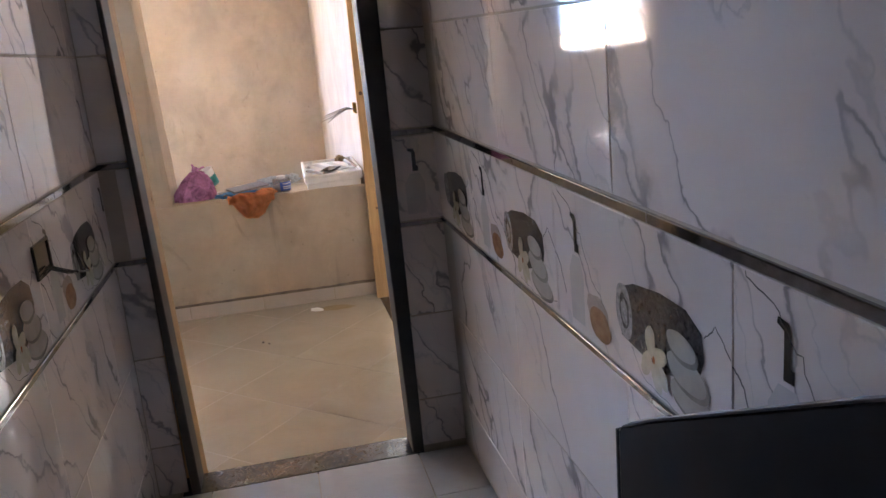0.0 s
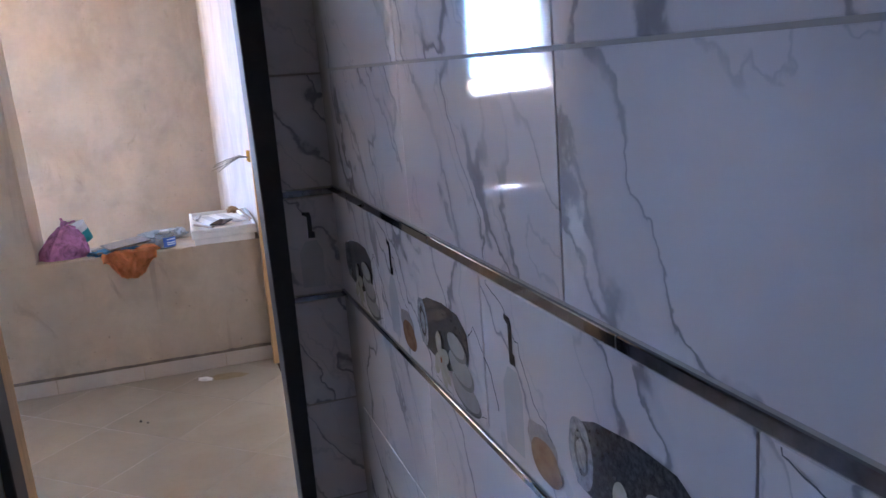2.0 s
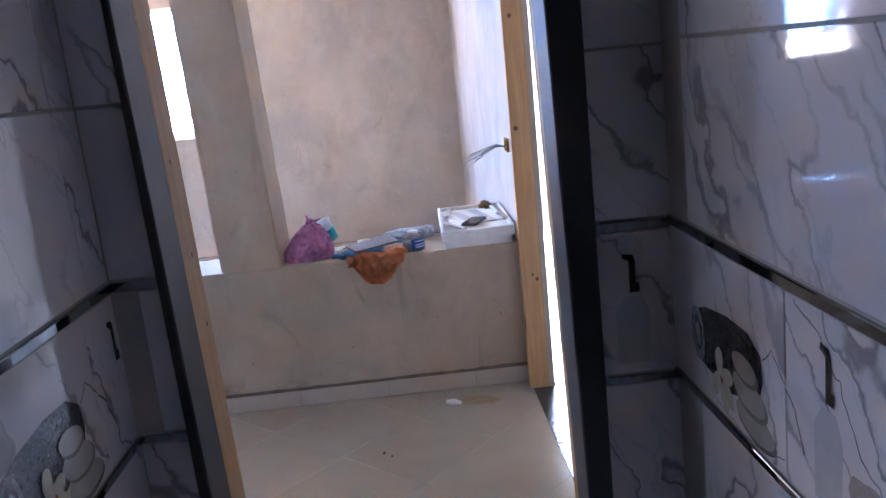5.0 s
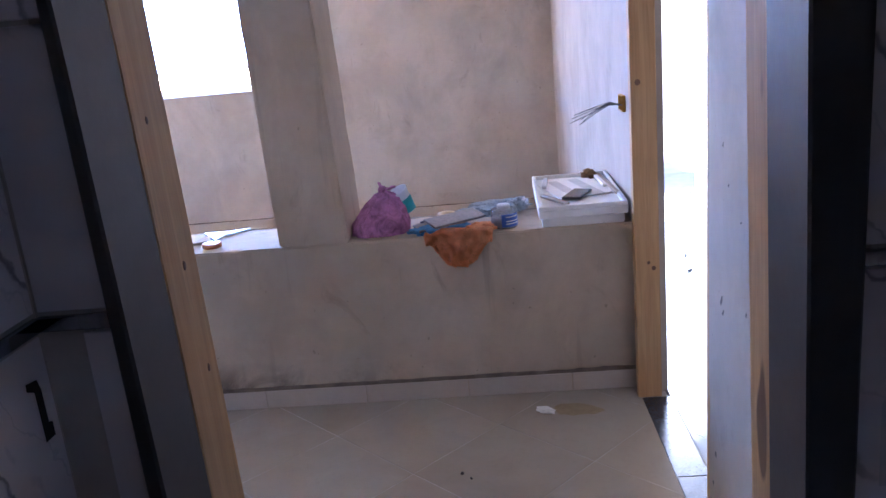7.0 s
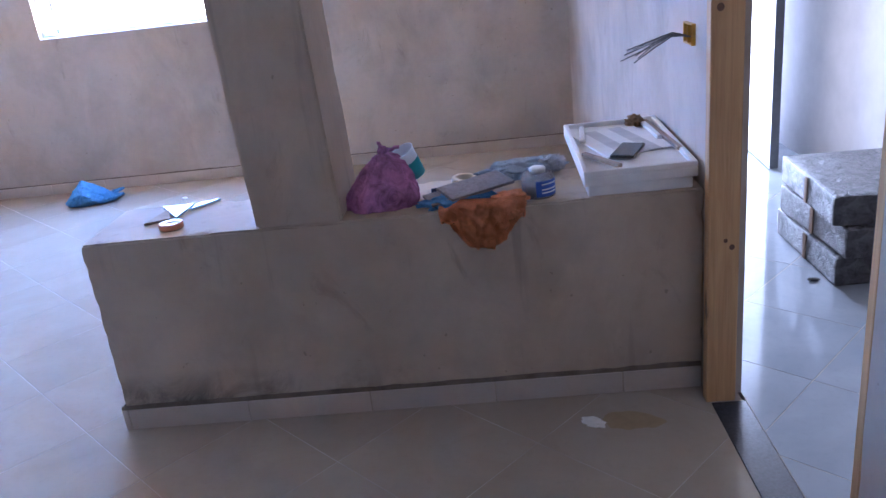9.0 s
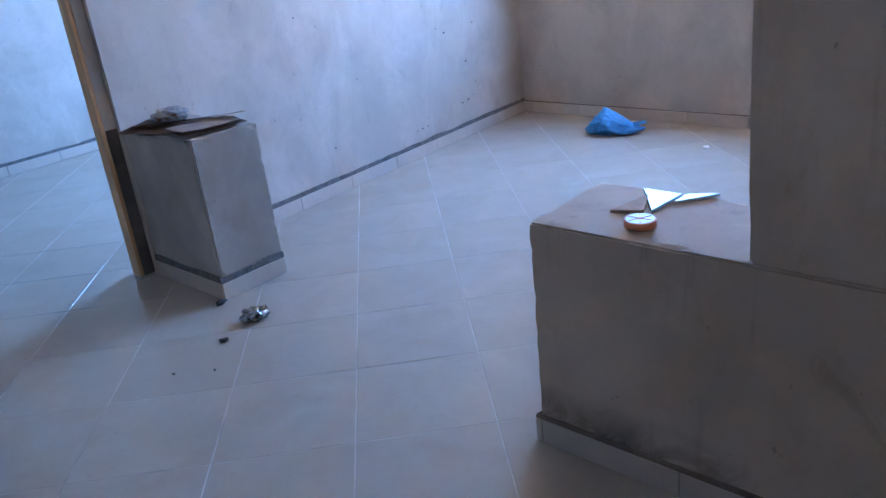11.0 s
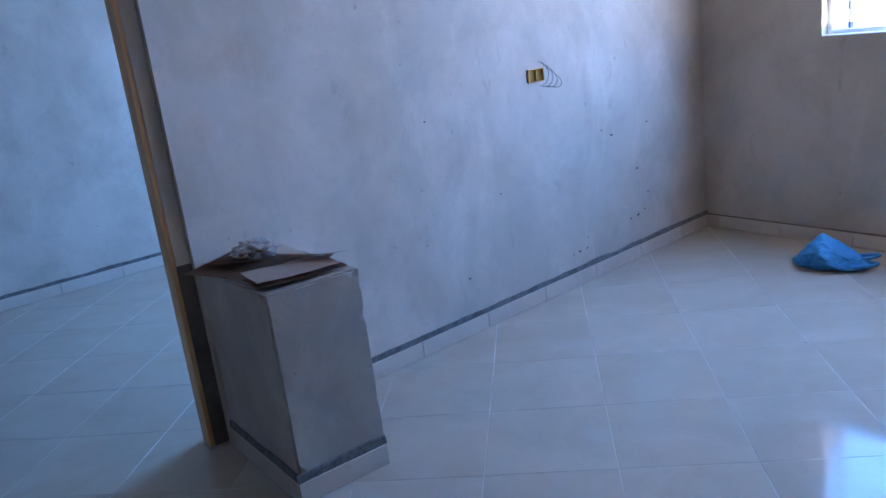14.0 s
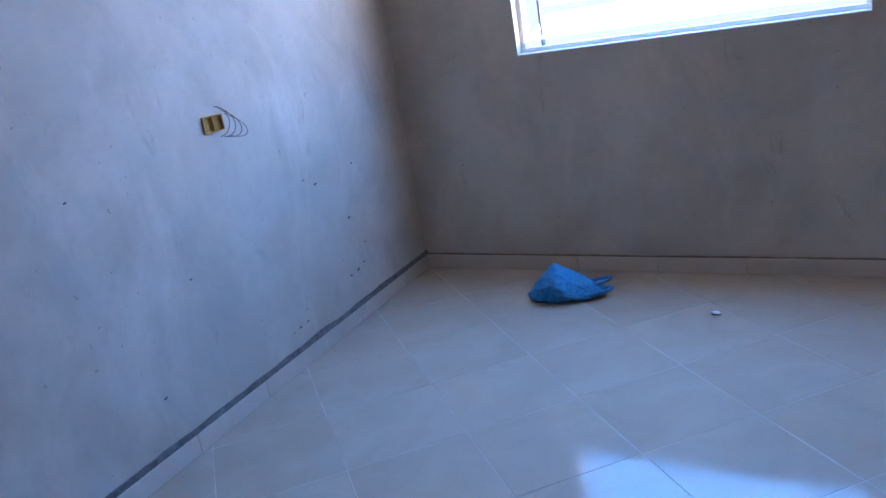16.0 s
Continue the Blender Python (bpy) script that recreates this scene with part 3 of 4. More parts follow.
part("band", lathe([(0.0312, -0.049), (0.0378, 0.012), (0.0372, 0.012), (0.0306, -0.049)]), simple("teal_print", (0.02, 0.33, 0.36), 0.45, vary=0.2), cup, "teal printed band", smooth=True)

# orange bag hanging over the edge
orange = empty("plastic_bag", pose(0.565, 4.93, LEDGE))
tagged(orange, "thin orange plastic bag hanging over the ledge", "bag")
bm = bmesh.new()
W, Hh = 22, 20
rows = []
for j in range(Hh + 1):
    f = j / Hh
    row = []
    for i in range(W + 1):
        u = i / W * 2 - 1
        wide = 0.128 - 0.075 * max(0, f - 0.35) ** 1.3
        n1 = noise.noise(Vector((u * 3, f * 3, 7.0)))
        n2 = noise.noise(Vector((u * 9, f * 7, 2.0)))
        drop = max(0.0, f - 0.25) / 0.75
        edge_round = (1 - abs(u) ** 2.5) if f > 0.5 else 1.0
        x = u * wide + 0.008 * n2
        if f < 0.25:
            y, z = 0.07 - f / 0.25 * 0.10, 0.012 + 0.010 * n1 + 0.006
        else:
            crease = abs(math.sin(u * 7.5 + 2.2 * n1)) * (1 - 0.4 * drop)
            y = -0.030 - 0.022 * (1 - abs(u)) * math.sin(drop * 2.6) - 0.020 * n2 - 0.030 * crease
            z = 0.016 - drop * 0.135 * (0.55 + 0.45 * edge_round) + 0.006 * n1
        row.append(bm.verts.new((x, y, z)))
    rows.append(row)
for a, b in zip(rows, rows[1:]):
    for i in range(W):
        bm.faces.new((a[i], a[i + 1], b[i + 1], b[i]))
bmesh.ops.solidify(bm, geom=bm.faces[:], thickness=0.0012)
part("bag_film", bm, ORANGE, orange, smooth=True)
bm = crumpled(0.055, 0.03, 0.016, 8.8, 0.5, 2.0)
bmesh.ops.translate(bm, verts=bm.verts, vec=(0.085, 0.02, 0.002))
part("crumpled_mouth", bm, ORANGE, orange, smooth=True)

# blue gloves under two sample tiles
gloves = part("rubber_glove", crumpled(0.115, 0.06, 0.018, 5.5, 0.5, 2.4), BLUE, smooth=True)
gloves.matrix_basis = pose(0.50, 4.985, LEDGE, 0, 0, 18)
tagged(gloves, "crumpled blue gloves squashed under sample tiles", "gloves")
SAMPLE = simple("speckled_grey_tile", (0.23, 0.215, 0.22), 0.45, vary=0.5, scale=90)
for m, sx, sy, label in ((pose(0.548, 5.018, LEDGE + 0.040, 5, -3, 27), 0.215, 0.115, "speckled grey sample tile on blue gloves"), (pose(0.490, 5.000, LEDGE + 0.027, 3, -5, 20), 0.19, 0.10, "pale sample tile lying under another tile")):
    t = part("sample_tile", block(-sx / 2, -sy / 2, -0.004, sx / 2, sy / 2, 0.004, 0.0015), SAMPLE)
    t.matrix_basis = m
    tagged(t, label, "tile", "sample tiles on the ledge")
    part("biscuit", block(-sx / 2 + 0.002, -sy / 2 + 0.002, -0.006, sx / 2 - 0.002, sy / 2 - 0.002, -0.0041), GROUT, t, "pale clay back of the tile")

tape = part("tape_roll", lathe([(0.024, 0), (0.042, 0.0), (0.043, 0.004), (0.043, 0.020), (0.042, 0.024), (0.024, 0.024), (0.023, 0.012)]), simple("masking_tape", (0.62, 0.50, 0.32), 0.7), smooth=True)
tape.matrix_basis = pose(0.512, 5.175, LEDGE + 0.001, 4, 3, 0)
tagged(tape, "tan roll of masking tape lying on the ledge", "tape")

wrap = part("plastic_wrap", crumpled(0.135, 0.055, 0.030, 2.2, 0.45, 2.3, sub=5), PALE_BLUE, smooth=True)
wrap.matrix_basis = pose(0.695, 5.215, LEDGE, 0, 0, 14)
tagged(wrap, "crumpled pale blue plastic wrapping on the ledge", "wrapping")
wrap2 = part("plastic_wrap", crumpled(0.045, 0.035, 0.028, 4.7, 0.5, 2.6), CLEAR, smooth=True)
wrap2.matrix_basis = pose(0.80, 5.21, LEDGE + 0.012, 0, 0, 40)
tagged(wrap2, "clear crumpled plastic film beside the jar", "wrapping")

jar = empty("plastic_jar", pose(0.738, 4.985, LEDGE))
tagged(jar, "cloudy plastic jar with a blue label and splashed lid", "jar")
part("jar_body", lathe([(0.047, 0), (0.050, 0.003), (0.050, 0.064), (0.047, 0.070), (0.036, 0.073)], 32), film_material("cloudy_jar", (0.78, 0.80, 0.84), 0.12, 0.75, 0.2), jar, "cloudy see-through body", smooth=True)
part("paste", lathe([(0.044, 0.004), (0.046, 0.006), (0.046, 0.036), (0.030, 0.040)], 28), simple("grey_paste", (0.42, 0.42, 0.44), 0.7, vary=0.3, scale=50), jar, "grey paste inside", smooth=True)
bm = lathe([(0.0508, 0.008), (0.0508, 0.056), (0.0502, 0.056), (0.0502, 0.008)], 32)
bmesh.ops.delete(bm, geom=[f for f in bm.faces if len(f.verts) > 4], context="FACES")
bmesh.ops.delete(bm, geom=[f for f in bm.faces if math.cos(math.atan2(f.calc_center_median().y, f.calc_center_median().x) + 0.95) < 0.72], context="FACES")
part("label", bm, simple("blue_label", (0.03, 0.10, 0.42), 0.4, vary=0.3), jar, "blue printed label", smooth=True)
for k, z in enumerate((0.018, 0.028, 0.044)):
    bm = lathe([(0.0514, z), (0.0514, z + 0.004), (0.0509, z + 0.004), (0.0509, z)], 48)
    bmesh.ops.delete(bm, geom=[f for f in bm.faces if len(f.verts) > 4 or math.cos(math.atan2(f.calc_center_median().y, f.calc_center_median().x) + 0.95) < 0.86], context="FACES")
    part("label_line", bm, WHITE_PLASTIC, jar, "white printed line")
part("lid", lathe([(0.024, 0.073), (0.025, 0.084), (0.022, 0.088), (0.008, 0.089)]), simple("splashed_white", (0.74, 0.72, 0.66), 0.6, vary=0.3, scale=60), jar, "white lid splashed with plaster", smooth=True)

# foam tray with a phone
tray = empty("foam_tray", pose(1.035, 5.222, LEDGE, 0.4, -0.6, -1.0))
tagged(tray, "white foam packing tray holding scraps and a phone", "tray")
TX, TY, TH = 0.163, 0.312, 0.083
part("base", block(-TX + 0.012, -TY + 0.012, 0, TX - 0.012, TY - 0.012, 0.036, 0.006, 2), WHITE_PLASTIC, tray)
part("tray_floor", block(-TX, -TY, 0.0365, TX, TY, 0.066, 0.003), WHITE_PLASTIC, tray)
for x0, y0, x1, y1 in ((-TX, -TY, TX, -TY + 0.016), (-TX, TY - 0.016, TX, TY), (-TX, -TY + 0.0161, -TX + 0.016, TY - 0.0161), (TX - 0.016, -TY + 0.0161, TX, TY - 0.0161)):
    part("rim", block(x0, y0, 0.0661, x1, y1, TH, 0.004, 2), WHITE_PLASTIC, tray)
SLAT = simple("greyish_foam_slat", (0.60, 0.58, 0.56), 0.6, vary=0.3, scale=14)
for k in range(5):
    slat = part("slat", block(-0.026, -0.17, 0.0, 0.026, 0.17, 0.006, 0.002), SLAT if k % 2 else WHITE_PLASTIC, tray, "thin greyish packing slat")
    slat.matrix_basis = pose(-0.085 + 0.043 * k, 0.03 + 0.012 * k, 0.0662, 0, 0, 14)
phone = empty("phone", pose(1.030, 5.115, LEDGE + 0.0738, 0.5, 0, -24))
tagged(phone, "black smartphone lying in the foam tray", "phone")
part("body", block(-0.037, -0.077, 0, 0.037, 0.077, 0.008, 0.003, 2), simple("black_shell", (0.02, 0.02, 0.022), 0.3, vary=0.1), phone)
part("screen", block(-0.034, -0.073, 0.0081, 0.034, 0.073, 0.0088), simple("black_glass", (0.008, 0.009, 0.012), 0.06, vary=0.1, bump=0), phone, "glossy black screen")
for k, (x, y, L, r, c) in enumerate(((-0.112, 0.15, 0.20, 84, SLAT), (-0.100, -0.195, 0.19, -64, OLD_PINE), (0.115, 0.14, 0.26, 92, WHITE_PLASTIC), (0.135, 0.06, 0.42, 93, OLD_PINE))):
    strip = part("wood_scrap" if c is OLD_PINE else "foam_strip", block(-L / 2, -0.009, 0, L / 2, 0.009, 0.012, 0.002), c)
    strip.matrix_basis = pose(1.035 + x, 5.222 + y, LEDGE + 0.0735, 0, 0, r)
    tagged(strip, "short offcut strip lying in the foam tray", "offcut", "offcuts in the tray")
lump = part("paper_wad", crumpled(0.030, 0.026, 0.022, 6.6, 0.6, 2.8), simple("brown_paper", (0.32, 0.19, 0.09), 0.8, vary=0.5), smooth=True)
lump.matrix_basis = pose(1.120, 5.475, LEDGE + 0.067)
tagged(lump, "small brown crumpled paper wad in the tray", "paper")
marker = part("marker_pen", tube([(0.405, 5.115, LEDGE + 0.007), (0.455, 5.13, LEDGE + 0.007)], 0.007, 10), simple("navy_plastic", (0.02, 0.03, 0.09), 0.4))
tagged(marker, "short dark blue marker lying on the ledge", "pen")

# mirror-like tile shards and tape disc on the other half of the ledge
GLAZE = simple("pale_blue_glaze", (0.55, 0.70, 0.78), 0.08, vary=0.1, bump=0.02)
CLAY = simple("tan_clay", (0.46, 0.32, 0.20), 0.85, vary=0.3)
for pts, m, label in (([(-0.525, 5.225), (-0.428, 5.085), (-0.415, 5.225)], GLAZE, "triangular offcut of glossy pale blue tile"),
                      ([(-0.408, 5.165), (-0.332, 5.262), (-0.405, 5.228)], GLAZE, "pointed offcut of glossy pale blue tile"),
                      ([(-0.520, 5.045), (-0.445, 5.078), (-0.490, 5.190)], CLAY, "tan clay tile offcut lying face down")):
    shard = part("tile_offcut", prism(pts, LEDGE + 0.0015, LEDGE + 0.0095, 0.0008), m)
    tagged(shard, label, "tile offcut", "offcuts on the ledge")
disc = empty("plaster_tape", pose(-0.413, 5.0, LEDGE + 0.001))
tagged(disc, "small roll of orange-edged white tape on the ledge", "tape")
part("roll", lathe([(0.036, 0), (0.038, 0.002), (0.038, 0.016), (0.036, 0.018)], 28), simple("orange_edge", (0.80, 0.30, 0.14), 0.4), disc, "orange edge", smooth=True)
part("face", lathe([(0.034, 0.0182), (0.034, 0.0188), (0.012, 0.0190), (0.010, 0.0186)], 28), simple("white_face", (0.78, 0.72, 0.68), 0.35), disc, "whitish face")
for a in (0, 60, 120):
    c, q = math.cos(radians(a)), math.sin(radians(a))
    part("spoke", tube([(-0.03 * c, -0.03 * q, 0.0195), (0.03 * c, 0.03 * q, 0.0195)], 0.0012, 4), simple("orange_line", (0.78, 0.32, 0.18), 0.5), disc)

# ---- things on the stub ----
CARD = simple("brown_cardboard", (0.20, 0.115, 0.065), 0.85, vary=0.35, scale=12)
CARD_PALE = simple("pale_cardboard", (0.62, 0.50, 0.42), 0.8, vary=0.15, scale=10)


def bent_sheet(sx, sy, thick, bend, seed):
    bm = bmesh.new()
    nx, ny = 14, 8
    grid = [[bm.verts.new((sx * (i / nx - 0.5) + 0.004 * noise.noise(Vector((i * 0.7, j, seed))) * (j in (0, ny)), sy * (j / ny - 0.5),
                           bend * (2 * i / nx - 1) ** 2 + 0.004 * noise.noise(Vector((i * 0.3, j * 0.3, seed))))) for i in range(nx + 1)] for j in range(ny + 1)]
    for j in range(ny):
        for i in range(nx):
            bm.faces.new((grid[j][i], grid[j][i + 1], grid[j + 1][i + 1], grid[j + 1][i]))
    bmesh.ops.solidify(bm, geom=bm.faces[:], thickness=thick)
    return bm


for m, sx, sy, mat, bend, sd, label in (
        (pose(-2.655, 5.10, 0.696, 0, 1, 30), 0.42, 0.26, CARD, 0.004, 1.0, "torn brown cardboard sheet lying on the low wall stub"),
        (pose(-2.435, 5.12, 0.700, 0, 2, 87), 0.30, 0.13, CARD, 0.004, 2.0, "bent brown cardboard sheet with frayed edges"),
        (pose(-2.455, 5.115, 0.714, 0, 1, 85), 0.27, 0.16, CARD_PALE, 0.003, 3.0, "pale grey-brown cardboard piece on top of the pile"),
        (pose(-2.60, 5.13, 0.718, -14, -2, 40), 0.50, 0.055, CARD, 0.004, 4.0, "narrow brown cardboard strip with a curled end")):
    sheet = part("cardboard_sheet", bent_sheet(sx, sy, 0.004, bend, sd), mat)
    sheet.matrix_basis = m
    tagged(sheet, label, "cardboard", "cardboard on the stub")
snack = part("plastic_bag", crumpled(0.075, 0.05, 0.032, 9.3, 0.5, 2.4, sub=5), CLEAR, smooth=True)
snack.matrix_basis = pose(-2.74, 5.13, 0.705, 0, 0, 35)
tagged(snack, "crumpled clear plastic bag on the cardboard", "bag")
crust = part("paper_wad", crumpled(0.045, 0.028, 0.020, 1.9, 0.5, 2.2), simple("brown_scrap", (0.36, 0.17, 0.08), 0.6, vary=0.5), smooth=True)
crust.matrix_basis = pose(-2.735, 5.115, 0.707, 0, 0, 35)
tagged(crust, "brown paper scrap inside the clear plastic", "paper")

# ---- things on the floor ----
blue = empty("plastic_bag", pose(-2.165, 7.845, 0.001, 0, 0, 20))
tagged(blue, "crumpled blue plastic carrier bag on the floor", "bag")
bm = crumpled(0.165, 0.11, 0.092, 12.5, 0.26, 1.3, sub=5)
for v in bm.verts:
    v.co.z *= max(0.35, 1.12 - 0.62 * abs(v.co.x + 0.045) / 0.15 - 0.2 * abs(v.co.y) / 0.11)
part("bag_body", bm, BLUE, blue, smooth=True)
for dy, top in ((-0.045, 0.05), (0.035, 0.075)):
    pts = [(0.10 + 0.105 * math.sin(k / 8 * math.pi), dy + 0.035 * math.cos(k / 8 * math.pi), top * (0.5 + 0.3 * math.sin(k / 8 * math.pi))) for k in range(9)]
    part("bag_handle", tube(pts, 0.009, 6), BLUE, blue, smooth=True)

FOIL = simple("foil", (0.55, 0.55, 0.57), 0.16, 1.0, 0.97, 30, 0.6)
foil = part("foil_wad", crumpled(0.058, 0.040, 0.028, 7.7, 0.5, 2.2, sub=3), FOIL)
foil.matrix_basis = pose(-2.065, 4.925, 0.001, 0, 0, 60)
tagged(foil, "crumpled silver and black foil wad on the floor", "foil")
DARK = simple("dark_crumb", (0.03, 0.025, 0.022), 0.6)
for x, y, r, sd in ((-2.02, 4.745, 0.014, 1.0), (-2.318, 4.928, 0.020, 2.0), (-1.86, 4.60, 0.006, 3.0), (-1.97, 4.50, 0.005, 4.0), (0.54, 4.33, 0.007, 5.0), (0.57, 4.30, 0.005, 6.0)):
    crumb = part("debris", crumpled(r * 1.3, r * 0.8, r * 0.6, sd * 3.3, 0.5, 2.0, sub=2), DARK)
    crumb.matrix_basis = pose(x, y, 0.001, 0, 0, sd * 50)
    tagged(crumb, "small dark bit of building debris on the floor", "debris", "debris on the floor")
paper = part("paper_scrap", crumpled(0.034, 0.020, 0.007, 3.9, 0.6, 2.2, sub=3), WHITE_PLASTIC)
paper.matrix_basis = pose(0.84, 4.735, 0.001, 0, 0, -35)
tagged(paper, "torn white paper scrap on the floor", "paper")
chip = part("paper_scrap", crumpled(0.022, 0.014, 0.006, 5.1, 0.6, 2.2, sub=2), WHITE_PLASTIC)
chip.matrix_basis = pose(-1.47, 7.72, 0.001)
tagged(chip, "tiny white scrap on the living room floor", "paper")
bm = bmesh.new()
ring = [bm.verts.new((0.085 * math.cos(a) * (1 + 0.35 * noise.noise(Vector((math.cos(a) * 1.5, math.sin(a) * 1.5, 4)))), 0.05 * math.sin(a) * (1 + 0.4 * noise.noise(Vector((math.cos(a) * 2, math.sin(a) * 2, 9)))), 0)) for a in [2 * math.pi * i / 40 for i in range(40)]]
bm.faces.new(ring)
stain_mark = part("floor_stain", bm, simple("yellow_stain", (0.385, 0.30, 0.185), 0.15, vary=0.2, scale=25))
stain_mark.matrix_basis = pose(0.95, 4.735, 0.0016, 0, 0, -10)
tagged(stain_mark, "dried yellow-brown spill stain on the floor tiles", "stain")

# chips and specks in the plaster of the west wall
CHIP = simple("plaster_chip_dark", (0.13, 0.115, 0.10), 0.95, vary=0.5, scale=90)
for y, z, r in ((7.30, 0.72, 0.011), (7.22, 0.76, 0.007), (7.51, 0.50, 0.012), (7.50, 0.24, 0.014), (7.43, 0.235, 0.010), (7.56, 0.26, 0.008), (7.60, 0.35, 0.007), (6.98, 0.17, 0.010), (7.04, 0.175, 0.008), (6.93, 0.168, 0.006), (7.62, 0.74, 0.008), (6.20, 0.26, 0.009), (6.05, 1.0, 0.007), (6.45, 0.6, 0.006)):
    bm = crumpled(r, 0.0022, r * 0.55, y * 3.1, 0.6, 2.5, sub=2)
    ob = part("plaster_chip", bm, CHIP, wall_west)
    ob.matrix_basis = pose(-2.884 - 0.251 * (y - 4.96) / 3.24, y, z, 0, 20 * math.sin(y * 40), 94.4)

# scuffs and cement smears on the hall wall beside the entrance
SCUFF = simple("plaster_scuff", (0.20, 0.18, 0.16), 0.95, vary=0.5, scale=60)
hall_east = bpy.data.objects["wall_hall_east"]
for y, z, ry, rz, tilt in ((3.80, 0.725, 0.005, 0.022, 25), (3.785, 0.705, 0.003, 0.014, 30), (3.62, 0.76, 0.003, 0.009, 12), (3.46, 0.755, 0.003, 0.010, 5), (3.745, 1.01, 0.003, 0.007, 40), (3.66, 0.95, 0.002, 0.007, 60), (3.785, 1.09, 0.002, 0.009, 15), (3.84, 0.31, 0.006, 0.016, 10), (3.86, 0.22, 0.005, 0.012, 0), (3.56, 0.84, 0.002, 0.008, 75)):
    bm = crumpled(ry, 0.0012, rz * 0.6, y * 5.3, 0.7, 2.1, sub=3)
    ob = part("scuff", bm, SCUFF, hall_east)
    ob.matrix_basis = Matrix.Translation((XR, y, z)) @ pose(0, 0, 0, tilt, 0, 0) @ pose(0, 0, 0, 0, 0, 90)

# ---- electric boxes and wires ----
YELLOW = simple("yellow_plastic", (0.55, 0.29, 0.02), 0.45, vary=0.35)
WIRE = simple("grey_wire", (0.16, 0.15, 0.13), 0.5)


def wall_box(m, label, wires):
    box = empty("wall_box", m @ Matrix.Scale(0.86, 4))
    tagged(box, label, "electric box")
    for x0, z0, x1, z1 in ((-0.055, -0.035, 0.055, -0.030), (-0.055, 0.030, 0.055, 0.035), (-0.055, -0.0299, -0.050, 0.0299), (0.050, -0.0299, 0.055, 0.0299), (-0.003, -0.0299, 0.003, 0.0299)):
        part("rim", block(x0, -0.014, z0, x1, 0.012, z1, 0.001), YELLOW, box)
    part("back", block(-0.0499, -0.002, -0.0299, 0.0499, 0.006, 0.0299), simple("yellow_shade", (0.40, 0.21, 0.01), 0.6), box)
    for w in wires:
        part("wire", tube(w, 0.0018, 5), WIRE, box, "loose grey wire")
    return box


random.seed(4)
loops = []
for k in range(4):
    r = 0.03 + 0.012 * k
    loops.append([(0.02 + r * 1.2 * math.sin(a) + 0.01 * k, -0.015 - 0.035 * math.sin(a) - 0.006 * k, 0.005 + 0.065 * math.cos(a + 0.25 * k) - 0.006 * k) for a in [math.pi * i / 10 for i in range(11)]])
wall_box(Matrix.Translation((-3.018, 6.745, 1.105)) @ pose(0, 0, 0, 0, 0, 90 - 4.4 + 0), "yellow wall box with loose looping wires in bare plaster", loops)
bundle = []
for k in range(7):
    dz, dy = random.uniform(-0.03, 0.03), random.uniform(-0.035, 0.035)
    bundle.append([(0.01 * k - 0.03, 0.0, -0.01), (-0.02 + dy * 0.4, -0.06, 0.0 + dz * 0.3), (dy, -0.12, -0.02 + dz * 0.6), (dy * 1.5, -0.17 - 0.01 * k, -0.055 + dz)])
wall_box(Matrix.Translation((XR, 5.06, 1.075)) @ pose(0, 0, 0, 0, 0, -90), "yellow wall box with a bundle of bare wires sticking out", bundle)

# ---- lobby things ----
WRAP_BOX = film_material("wrapped_carton", (0.20, 0.19, 0.19), 0.22, 0.0, 0.6)
for k, (dx, dy, r) in enumerate(((0.0, 0.0, 0.0), (0.01, -0.02, 2.0), (0.0, 0.0, -3.0))):
    carton = empty("tile_carton", pose(2.15 + dx, 5.84 + dy, 0.121 * k, 0, 0, r))
    tagged(carton, "plastic-wrapped carton of tiles stacked in the lobby", "carton", "cartons in the lobby")
    part("carton_body", block(-0.27, -0.31, 0.0, 0.27, 0.31, 0.119, 0.012, 2), WRAP_BOX, carton)
    part("strap", block(-0.274, -0.03, 0.004, -0.2701, 0.0, 0.115), CARD, carton, "brown tape")
part_wire = part("cable", tube([(2.43, 7.4, 1.75), (2.41, 7.2, 1.45), (2.42, 6.9, 1.3), (2.44, 6.5, 1.22)], 0.006), simple("white_cable", (0.7, 0.7, 0.7), 0.4))
tagged(part_wire, "white cable hanging down the lobby wall", "cable")
for x, y, sd in ((1.75, 6.3, 1.0), (1.80, 6.6, 2.0), (1.70, 6.95, 3.0), (1.83, 5.6, 4.0)):
    crumb = part("debris", crumpled(0.025, 0.012, 0.006, sd * 2.1, 0.5, 2.0, sub=2), DARK)
    crumb.matrix_basis = pose(x, y, 0.003, 0, 0, sd * 40)
    tagged(crumb, "grey packing scraps on the lobby floor", "debris", "debris on the floor")

# ---- dark store ----
GREY_WOOD = pine_material("grey_plank", (0.22, 0.19, 0.16), (0.14, 0.12, 0.10))
for x, y, w, h, lean, turn in ((-3.20, 3.86, 0.10, 0.72, 7, 4), (-3.30, 3.83, 0.09, 0.70, 9, -3), (-3.42, 3.85, 0.08, 0.66, 8, 2), (-3.72, 3.60, 0.09, 0.42, 40, 30), (-3.98, 3.50, 0.16, 0.5, 16, 40), (-4.10, 3.42, 0.14, 0.52, 18, 42), (-3.86, 3.55, 0.13, 0.48, 15, 36)):
    plank = part("plank", block(-w / 2, -0.012, 0, w / 2, 0.012, h, 0.003), GREY_WOOD)
    plank.matrix_basis = pose(x, y - math.sin(radians(lean)) * h * 0.6, 0.004, -lean, 0, turn)
    tagged(plank, "old grey plank leaning in the dark store", "plank", "planks in the store")
